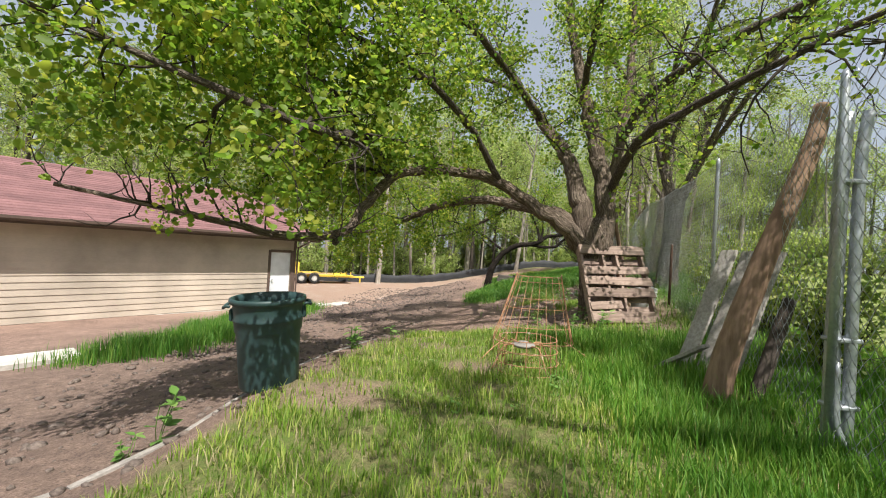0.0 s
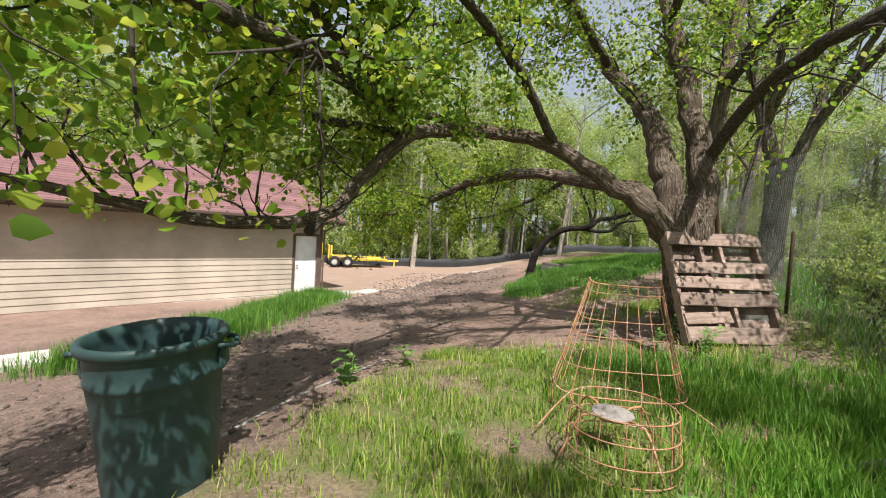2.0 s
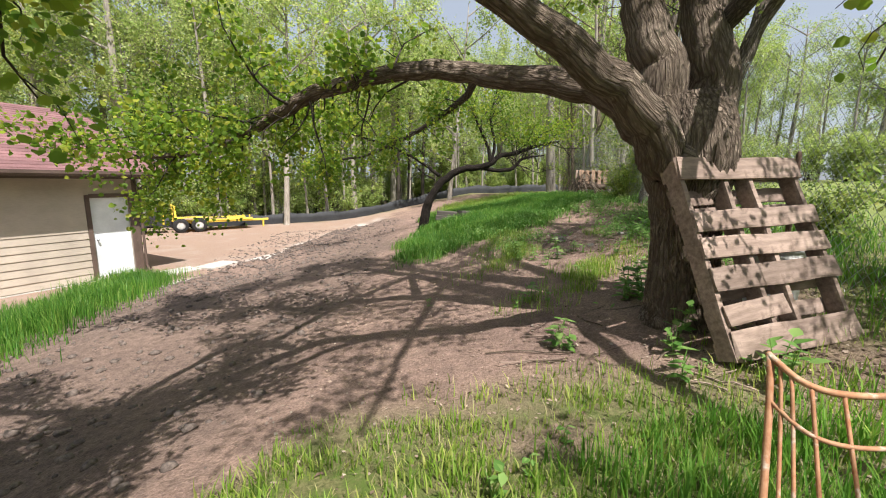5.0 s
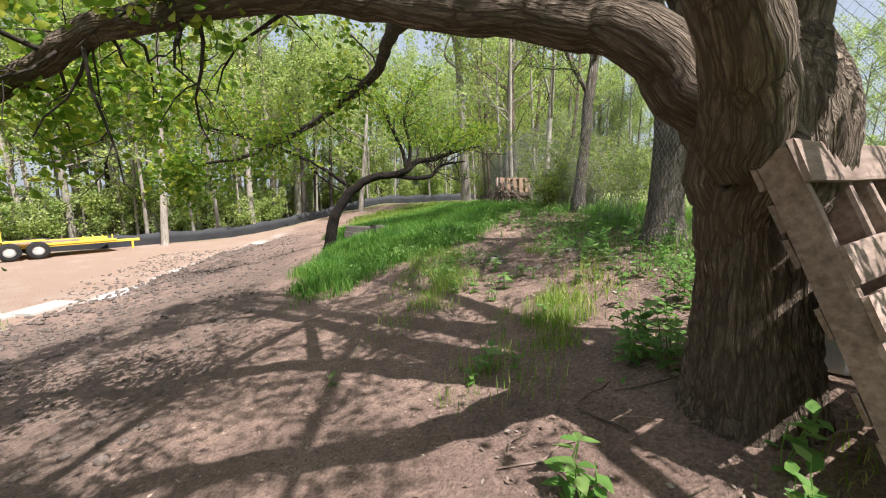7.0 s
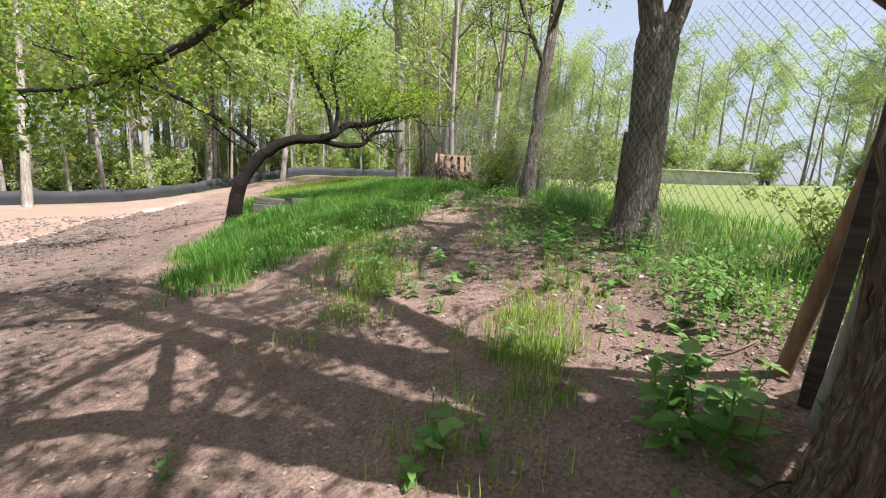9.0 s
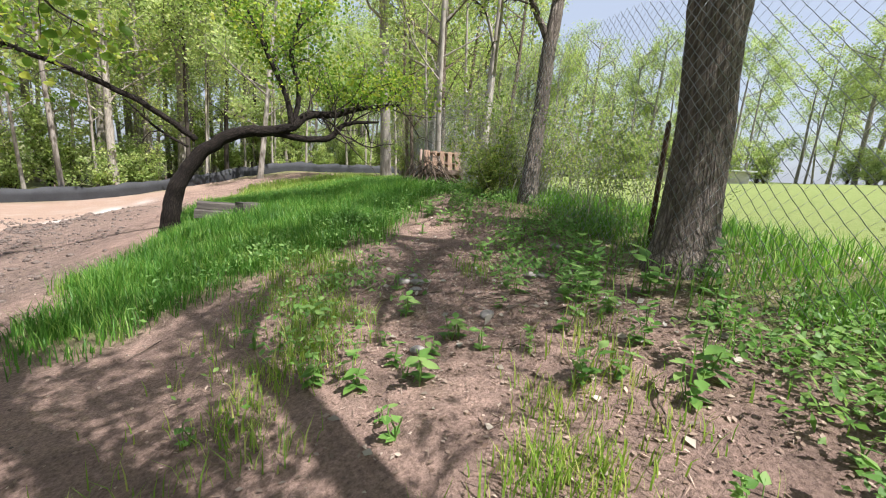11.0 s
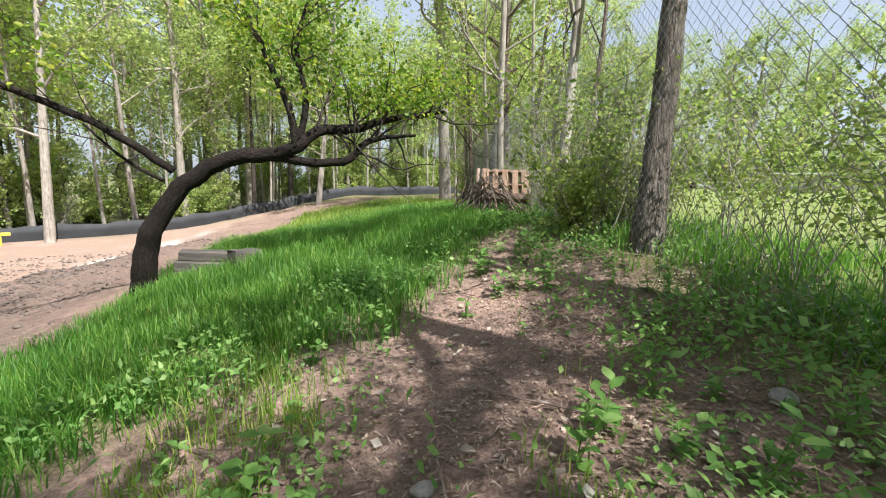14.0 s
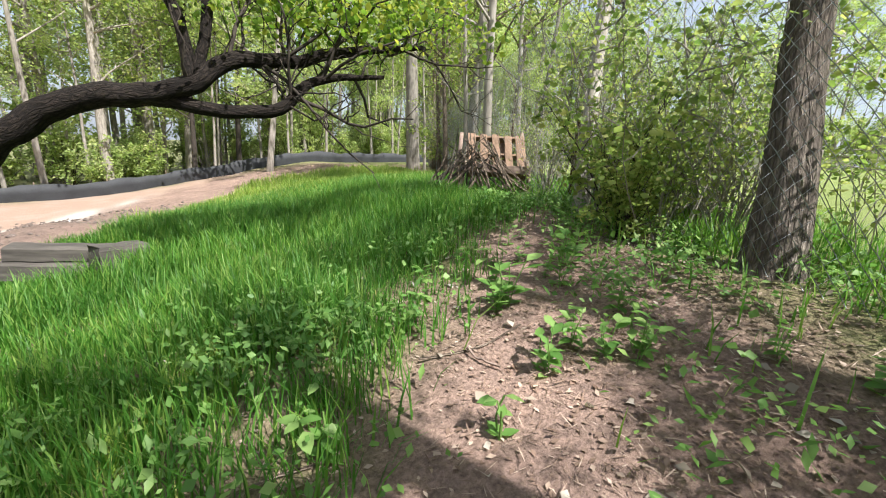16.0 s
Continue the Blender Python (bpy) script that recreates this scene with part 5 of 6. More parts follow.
def leaning_board(name, label, category, base, top, w, th, mat, seed, group=""):
    rng = np.random.RandomState(seed)
    b, t = Vector(base), Vector(top)
    ob = thing(name, label, category, group)
    way = t - b
    side = Vector((way.y, -way.x, 0)).normalized() if abs(way.x) + abs(way.y) > .01 else Vector((1, 0, 0))
    along = Vector((way.x, way.y, 0)).normalized().cross(Vector((0, 0, 1)))
    ob.matrix_basis = frame_matrix(b, along, way)
    plank(ob, "board", mat, w, way.length, th, (0, way.length / 2, 0), rng)
    return ob


def log_thing(name, label, knots, mat, sides=18, relief=.006, seed=1.0):
    ob = thing(name, label, "log")
    p = smooth_path(knots, .06)
    g = Geo()
    g.tube(p[:, :3], p[:, 3], sides, bark_relief(seed, relief, 7))
    g.make("stem", mat, ob, smooth=True)
    return ob


# boards and a log leaning on the fence by the start
for k in range(3):
    bx, by = 2.16 + k * .1, 3.62 - k * .14
    leaning_board("weathered_board", "grey weathered board leaning against the fence", "board", (bx, by, ground_z(bx, by) - .03), (bx + .46, by + .1, 1.42), .16, .025, WOOD_GREY, 60 + k, "boards on the fence")
leaning_board("short_board", "short grey board propped across leaning boards", "board", (2.0, 3.75, ground_z(2.0, 3.75)), (2.2, 3.35, ground_z(2.2, 3.35) + .3), .12, .03, WOOD_GREY, 66)
log_thing("leaning_log", "brown barkless log leaning against the fence", [(2.06, 3.0, ground_z(2.06, 3.0) - .08, .1), (2.12, 2.99, .6, .088), (2.3, 2.97, 1.2, .075), (2.52, 2.95, 1.85, .066), (2.66, 2.95, 2.25, .06), (2.74, 3.0, 2.5, .05)], WOOD_BROWN, 22, .006, 4.0)
log_thing("thin_log", "thin dark log leaning in shade", [(2.3, 2.95, ground_z(2.3, 2.95) - .05, .05), (2.45, 3.0, .62, .048), (2.62, 3.05, 1.05, .042)], BARK_DARK, 14, .005, 8.0)

# poles and planks leaning on the far side of the trunk
log_thing("leaning_pole", "slim brown wooden pole leaning on the trunk", [(3.38, 7.25, ground_z(3.38, 7.25) - .04, .034), (3.2, 7.13, .98, .034), (2.98, 6.98, 1.72, .033), (2.83, 6.88, 2.2, .032)], WOOD_BROWN, 14, .002, 12.0)
leaning_board("leaning_plank", "grey-green plank leaning on the trunk", "plank", (3.2, 7.1, ground_z(3.2, 7.1) - .03), (2.86, 6.98, 1.95), .055, .04, WOOD_OLD_SHADED, 71)
log_thing("leaning_pole", "pale wooden pole leaning on the trunk", [(3.1, 7.02, ground_z(3.1, 7.02) - .04, .042), (2.98, 6.95, 1.0, .042), (2.84, 6.9, 1.75, .04)], WOOD_GREY, 14, .002, 15.0)
leaning_board("leaning_plank", "dark plank behind the leaning pallet", "plank", (2.95, 6.85, ground_z(2.95, 6.85) - .03), (2.78, 6.82, 1.5), .08, .03, WOOD_OLD_SHADED, 73)

# end post of the fence: two pipes strapped together, and a pipe lying bent along the ground
gate = thing("gate_post", "blue-grey steel pipe posts strapped side by side", "post")
px, py = 2.23, 2.3
pz = ground_z(px, py)
for dx, r in ((0, .036), (.075, .028)):
    g = Geo()
    g.tube(smooth_path([(px + dx * .8, py - dx * .6, pz - .2), (px + dx * .8, py - dx * .6, pz + 1.5), (px + .02 + dx, py - dx * .6, pz + 1.9)], .1), [r] * 60, 14)
    g.make("pipe", GALV, gate, smooth=True)
for h in (.25, .62, 1.5):
    g = Geo()
    g.box(px + .03, py - .02, pz + h, .15, .11, .028, bevel=.008)
    g.make("strap", GALV, gate)
g = Geo()
pp = smooth_path([(px - .03, py - .06, pz + .5, .018), (px - .02, py - .08, pz + .12, .018), (px + .05, py - .2, pz + .03, .018), (px + .2, py - .55, pz + .03, .018), (px + .35, py - 1.1, pz + .02, .018)], .05)
g.tube(pp[:, :3], pp[:, 3], 10)
g.make("bent_pipe", GALV, gate, smooth=True)

# edging strip between lawn and bare soil
edging = thing("edging_strip", "pale worn concrete edging beside the bare soil", "edging")
ep = [(-2.7, 1.3), (-2.3, 1.75), (-1.95, 2.2), (-1.72, 2.75), (-1.62, 3.3), (-1.45, 3.85), (-1.27, 4.3), (-1.05, 4.9), (-.83, 5.55)]
for k in range(len(ep) - 1):
    a, b = Vector((*ep[k], ground_z(*ep[k]) - .042)), Vector((*ep[k + 1], ground_z(*ep[k + 1]) - .042))
    m = frame_matrix((a + b) / 2, Vector((b - a)).cross(Vector((0, 0, 1))), b - a)
    ob = plank(edging, "edging_piece", STONE, .05, (b - a).length - .015, .1, (0, 0, 0), np.random.RandomState(80 + k))
    ob.matrix_basis = m

slab = thing("concrete_slab", "pale concrete slab lying in front of the siding", "slab")
g = Geo()
sm = frame_matrix((-6.2, 6.35, ground_z(-6.2, 6.35) + .05), (.6, .8, 0), (-.8, .6, 0))
g.box(0, 0, 0, .95, .6, .14, sm, .015)
g.make("slab_top", CONCRETE, slab)

# old timbers beside the small tree
pile = [((2.42, 15.3, .02), .66, .22, .14, -8), ((2.44, 15.34, .165), .62, .2, .11, -5), ((2.86, 15.18, .04), .36, .2, .2, 35)]
for k, (at, sx, sy, sz, rot) in enumerate(pile):
    ob = thing("old_timber", "grey weathered timber block lying in grass", "timber", "timbers by the small tree", (at[0], at[1], ground_z(at[0], at[1]) + at[2] + sz / 2))
    ob.rotation_euler = (0, .06, radians(rot))
    plank(ob, "timber", WOOD_OLD_SHADED, sx, sy, sz, (0, 0, 0), np.random.RandomState(90 + k))


def build_lean_to():
    """Old pallet propped on a frame with brush sticks piled on it."""
    o = (7.1, 15.9, ground_z(7.1, 15.9) - .1)
    rng = np.random.RandomState(44)
    build_pallet("old_pallet", "old grey pallet propped up as a sloping rack over brush", frame_matrix((o[0] + .48, o[1] - .12, o[2] + .66), (.36, .62, .62), (-.86, .5, 0)), .82, .85, 5, 12, WOOD_BROWN)
    for k, (dx, dy, h, lean) in enumerate(((.34, -.36, .44, -.1), (-.42, .05, .44, .08), (.75, .3, .86, -.04), (-.1, .72, .86, .05))):
        p = thing("prop_post", "pale wooden post propping the old pallet", "post", "props", (o[0] + dx, o[1] + dy, ground_z(o[0] + dx, o[1] + dy)))
        g = Geo()
        g.tube([(-lean, 0, -.1), (-lean * .5, .02, h * .5), (0, .03, h)], [.035, .033, .03], 10, bark_relief(k, .003, 9))
        g.make("stem", WOOD, p, smooth=True)
    rail = thing("front_rail", "pale board laid across the props under the pallet", "board", "props")
    rail.matrix_basis = frame_matrix((o[0] - .04, o[1] - .16, o[2] + .44), (.86, -.5, 0), (.5, .86, 0))
    plank(rail, "board", WOOD, .95, .04, .1, (0, 0, 0), rng)
    brush = thing("brush_pile", "heap of dry brown branches against the old pallet", "brush pile")
    for k in range(46):
        a = rng.uniform(2.2, 5.6)
        r = rng.uniform(.5, 1.1)
        b0 = (o[0] - .3 + math.cos(a) * r, o[1] - .1 + math.sin(a) * r * .7)
        top = (o[0] - .4 + rng.normal() * .2, o[1] - .05 + rng.normal() * .15, o[2] + rng.uniform(.5, .95))
        mid = ((b0[0] + top[0]) / 2 + rng.normal() * .06, (b0[1] + top[1]) / 2 + rng.normal() * .06, o[2] + top[2] * .2 + .25)
        g = Geo()
        p = smooth_path([(*b0, ground_z(*b0) - .02), (mid[0], mid[1], (ground_z(*b0) + top[2]) / 2), top], .1)
        rr = rng.uniform(.006, .02)
        g.tube(p, [rr * (1 - .5 * q / len(p)) for q in range(len(p))], 5)
        g.make("branch", BARK if k % 3 else BARK_DARK, brush)


build_lean_to()


def build_trailer():
    tr = thing("equipment_trailer", "yellow flat equipment trailer parked on the gravel lot", "trailer")
    o = Vector((-9.2, 27.7, ground_z(-9.2, 27.7)))
    d = Vector((2.6, 1.4, 0)).normalized()
    tr.matrix_basis = frame_matrix(o, d, Vector((-d.y, d.x, 0)))

    def bx(name, mat, *a):
        g = Geo()
        g.box(*a, bevel=.015)
        return g.make(name, mat, tr)
    bx("deck", YELLOW, 1.4, .85, .52, 3.6, 1.7, .09)
    for s in (0, 1.7):
        bx("side_rail", YELLOW, 1.4, s, .6, 3.6, .07, .1)
    bx("ramp", YELLOW, -.55, .2, .95, .1, .5, .95)
    bx("ramp", YELLOW, -.55, 1.45, .95, .1, .5, .95)
    for k in range(5):
        for s in (.2, 1.45):
            bx("ramp_rung", RUBBER, -.605, s, .62 + k * .16, .02, .36, .05)
    bx("drawbar", YELLOW, 3.7, .85, .45, 1.2, .12, .12)
    bx("jack_stand", YELLOW, 4.0, .85, .25, .09, .09, .5)
    bx("cross_board", WOOD, .9, .85, .62, 2.2, .5, .08)
    for k in range(4):
        bx("stake", YELLOW, 2.0 + k * .35, 0, .74, .06, .06, .22)
    for s in (-.12, 1.82):
        for xx in (-.35, .5):
            g = Geo()
            n = 28
            prof = [(.2, -.1), (.32, -.1), (.37, -.07), (.38, 0), (.37, .07), (.32, .1), (.2, .1)]
            g.v = [(xx + math.cos(2 * math.pi * k / n) * r, s + w, .38 + math.sin(2 * math.pi * k / n) * r) for r, w in prof for k in range(n)]
            g.f = [(i * n + k, i * n + (k + 1) % n, (i + 1) * n + (k + 1) % n, (i + 1) * n + k) for i in range(len(prof) - 1) for k in range(n)]
            w = g.make("wheel", RUBBER, tr, smooth=True)
            g = Geo()
            g.tube([(xx, s - .07, .38), (xx, s - .05, .38), (xx, s + .05, .38), (xx, s + .07, .38)], [.14, .205, .205, .14], 24)
            g.make("rim", RIM, w)
    bx("fender", YELLOW, .08, -.12, .82, 1.35, .26, .03)
    return tr


build_trailer()


def build_silt_fence():
    sf = thing("silt_fence", "low black fabric silt fence along the wood's edge", "fence")
    xs2 = np.arange(-30, 24, .35)
    yy = silt_y(xs2) - .35
    V, F = [], []
    for k, (x, y) in enumerate(zip(xs2, yy)):
        z = ground_z(x, y)
        sag = .05 * math.sin(k * .9) + .03 * math.sin(k * 2.3)
        for dy, zz in ((0, -.05), (.03 * math.sin(k * 1.7), .3), (.02, .62 + sag), (.035, .62 + sag), (.045 + .03 * math.sin(k * 1.7), .3), (.015, -.05)):
            V.append((x, y + dy, z + zz))
    for k in range(len(xs2) - 1):
        for c in range(5):
            F.append((k * 6 + c, k * 6 + c + 1, k * 6 + 7 + c, k * 6 + 6 + c))
    bulk("fabric", V, F, SILT, sf, True)
    for k in range(0, len(xs2), 6):
        g = Geo()
        g.box(xs2[k], yy[k] + .07, ground_z(xs2[k], yy[k]) + .3, .04, .04, .9, bevel=.005)
        g.make("stake", WOOD, sf)


build_silt_fence()

# pale low building across the field
far = thing("far_shed", "low pale shed with flat white roof across the field", "shed")
fx, fy = 40, 25.5
fz = ground_z(fx, fy)
far.matrix_basis = Matrix.Translation((fx, fy, fz)) @ Matrix.Rotation(radians(-62), 4, "Z") @ Matrix.Diagonal((.75, .75, .75, 1))
for nm, mt, a in (("wall", CONCRETE, (0, 0, .6, 9, 3.5, 1.6)), ("roof", PAINT_WHITE, (0, 0, 1.5, 10, 4.4, .14))):
    g = Geo()
    g.box(*a, bevel=.02)
    g.make(nm, mt, far)


# ---- grass, weeds and litter ----
def blades(name, label, n, area, mask, lo, hi, width, mat, seed, bend=.35, clump=0.0):
    """Grass blades: a bent strip of three triangles each."""
    rng = np.random.RandomState(seed)
    xs3, ys3 = [], []
    got = 0
    while got < n:
        x = rng.uniform(area[0], area[1], n * 2)
        y = rng.uniform(area[2], area[3], n * 2)
        keep = mask(x, y) * (1 if not clump else np.clip(.5 + clump * wobble(x, y, 11, seed), 0, 1)) > rng.rand(n * 2)
        xs3.append(x[keep]), ys3.append(y[keep])
        got += keep.sum()
        if not keep.any():
            break
    x, y = np.concatenate(xs3)[:n], np.concatenate(ys3)[:n]
    n = len(x)
    z = height(x, y) - .01
    patch = np.clip(.8 + .35 * wobble(x, y, 4, seed + 1), .4, 1.3)
    h = rng.uniform(lo, hi, n) * patch
    a = rng.uniform(0, 6.28, n)
    lean = rng.uniform(.05, bend, n) * h
    dx, dy = np.cos(a), np.sin(a)
    w = width * rng.uniform(.6, 1.3, n)
    sx, sy = -dy * w, dx * w
    P = np.stack([x, y, z], 1)
    up = np.zeros((n, 3)); up[:, 2] = 1
    D = np.stack([dx, dy, 0 * dx], 1)
    S = np.stack([sx, sy, 0 * sx], 1)
    mid = P + up * (h * .55)[:, None] + D * (lean * .3)[:, None]
    tip = P + up * (h * .95)[:, None] + D * lean[:, None]
    V = np.stack([P - S, P + S, mid - S * .8, mid + S * .8, tip], 1).reshape(-1, 3)
    i = np.arange(n)[:, None] * 5
    F = np.concatenate([i + np.array([[0, 1, 3]]), i + np.array([[0, 3, 2]]), i + np.array([[2, 3, 4]])])
    ob = bulk(name, V, F, mat)
    return tagged(ob, label, "grass", kind="stuff")


def strip_mask(x, y):
    c = np.interp(y, [4.5, 6, 8, 10, 13, 16], [-5.6, -5.0, -4.7, -4.8, -5.0, -5.6])
    return np.exp(-((x - c) / .62) ** 2) * step01(y, 5.6, 6.6) * (1 - step01(y, 15, 16))


def fence_strip(x, y):
    d = x - fence_x(y)
    return step01(d, -.9, -.2) * (1 - step01(d, 1.2, 2.2)) * step01(y, 4.5, 7)


def fence_lawn(x, y):
    d = x - fence_x(y)
    return step01(d, -1.6, -.5) * (1 - step01(d, .6, 1.5)) * (1 - step01(y, 4.2, 5.0))


def mid_patch(x, y):
    """Thin weedy tufts between the bare patches along the walk."""
    m = np.exp(-(((x - 2.5 - .22 * (y - 8)) / .75) ** 2)) * step01(y, 7.2, 8.2) * (1 - step01(y, 12.5, 14))
    return m * step01(wobble(x, y, 3.2, 61) + .5 * wobble(x, y, 8, 62), -.05, .4)


blades("lawn_grass", "thin patchy lawn grass, bright green and dry", 78000, (-3, 4.5, -1.5, 6.8), lawn_mask, .04, .14, .0038, GRASS, 101, .7, .9)
blades("lawn_grass", "taller lush lawn grass in dappled light", 26000, (.6, 4.0, 1.2, 5.6), lambda x, y: lawn_mask(x, y) * step01(x - .9 - .3 * wobble(x, y, 2, 5), 0, .6), .1, .24, .004, GRASS_LUSH, 102, .6, .8)
blades("dry_grass", "dry straw-coloured grass stems in the lawn", 9000, (-3, 4, -1.5, 7), lawn_mask, .04, .13, .0025, GRASS_DRY, 103, .9)
blades("tall_grass", "tall dense green grass on the ridge", 120000, (.3, 9, 10.8, 21), ridge_mask, .1, .31, .0042, GRASS_DEEP, 104, .75, .6)
blades("far_grass", "light green grass farther along the ridge", 22000, (1, 12, 18, 31), ridge_mask, .15, .35, .008, GRASS, 105, .6)
blades("tall_grass", "dark tall grass along the building", 22000, (-7, -3, 4.6, 16.2), strip_mask, .2, .48, .0055, GRASS_DEEP, 106, .5, .4)
blades("tall_grass", "unmown grass along the chain-link fence", 17000, (1, 11, 4.3, 22), lambda x, y: fence_strip(x, y) * (.12 + .88 * step01(x - fence_x(y), -.1, .3)), .1, .34, .0045, GRASS_LUSH, 107, .6, .8)
blades("lawn_grass", "rank grass under the fence", 12000, (.4, 5, -1, 5.6), fence_lawn, .1, .3, .004, GRASS_LUSH, 108, .6, .8)
blades("grass_tufts", "thin grass tufts on bare soil", 6500, (1, 5.5, 7, 14), mid_patch, .06, .2, .0032, GRASS, 109, .7, 1.0)


def scatter_cards(name, label, category, n, area, mask, size, mat, seed, flat=9.0, lift=(0.002, .01), aspect=.55, fold=.06):
    rng = np.random.RandomState(seed)
    x, y = rng.uniform(area[0], area[1], n * 6), rng.uniform(area[2], area[3], n * 6)
    keep = mask(x, y) > rng.rand(n * 6)
    x, y = x[keep][:n], y[keep][:n]
    m = len(x)
    P = np.stack([x, y, height(x, y) + rng.uniform(*lift, m)], 1)
    a = rng.uniform(0, 6.28, m)
    A = np.stack([np.cos(a), np.sin(a), rng.normal(size=m) / flat], 1)
    B = np.stack([-np.sin(a), np.cos(a), rng.normal(size=m) / flat], 1)
    C = np.cross(A, B)
    s = (size * rng.uniform(.5, 1.3, m))[:, None]
    mid = P + A * s * .5
    V = np.stack([P, mid + B * s * aspect * .5 + C * s * fold, P + A * s, mid - B * s * aspect * .5 + C * s * fold], 1).reshape(-1, 3)
    i = np.arange(m)[:, None] * 4
    F = np.concatenate([i + np.array([[0, 1, 2]]), i + np.array([[0, 2, 3]])])
    return tagged(bulk(name, V, F, mat), label, category, kind="stuff")


def litter_mask(x, y):
    a = np.exp(-(((x - 3.9) / .9) ** 2 + ((y - 9.9) / 1.6) ** 2))
    b = np.exp(-(((x - 3.3) / 1.0) ** 2 + ((y - 6.0) / .8) ** 2))
    c = .5 * fence_strip(x, y) + .45 * np.exp(-(((x - 4.7) / .8) ** 2 + ((y - 12) / 1.5) ** 2))
    return np.clip(a + b + c + .14 + .12 * wobble(x, y, 5, 93), 0, 1) * step01(x + 1.0, 0, 1)


def cover_mask(x, y):
    d = x - fence_x(y)
    m = step01(d + .5 * step01(y, 8.6, 9.4) * (1 - .4 * step01(y, 10.2, 11.2)), -.95, -.3) * (1 - step01(d, .1, .8)) * step01(y, 6.6, 8.0) * (1 - step01(y, 16, 18))
    e = .45 * np.exp(-(((x - 2.6 - .25 * (y - 9)) / .5) ** 2)) * step01(y, 9.5, 10.5) * (1 - step01(y, 13.5, 15))
    f = .5 * np.exp(-(((x - 2.7) / .3) ** 2 + ((y - 7.4) / .35) ** 2))
    return np.clip(m + e + f, 0, 1) * np.clip(.4 + 1.3 * wobble(x, y, 3, 91) + .8 * wobble(x, y, 9, 92), 0, 1)


scatter_cards("leaf_litter", "dry brown fallen leaves on bare soil", "leaf litter", 26000, (-.5, 7, 4.5, 15), litter_mask, .028, LITTER, 201, 4.0)
scatter_cards("fallen_leaves", "large pale curled dead leaves on the path", "leaf litter", 600, (2, 7, 7, 15), lambda x, y: np.clip(litter_mask(x, y) - .1, 0, 1), .055, LITTER_PALE, 204, 3.0, (.004, .02), .7, .12)
scatter_cards("dry_thatch", "matted dry stalks and needles on bare soil", "litter", 14000, (2, 6.5, 8, 14), lambda x, y: np.clip(litter_mask(x, y) - .08, 0, 1), .055, LITTER, 203, 5.0, (.002, .022), .08, .0)
scatter_cards("ground_cover", "low broad-leaved green plants under the fence", "ground cover", 24000, (1.5, 8, 6.5, 18), cover_mask, .042, LEAF_WEED, 202, 1.8, (.01, .16))

scatter_cards("ground_cover", "low broad-leaved weeds among the ridge grass", "ground cover", 9000, (1.5, 6.2, 9.5, 14.2), lambda x, y: np.clip(ridge_mask(x, y) * (1 - step01(y - .5 * x, 10.6, 12)) + .35 * mid_patch(x, y), 0, 1) * np.clip(.35 + wobble(x, y, 4, 95) + .6 * wobble(x, y, 11, 96), 0, 1), .042, LEAF_WEED, 205, 1.8, (.02, .2))


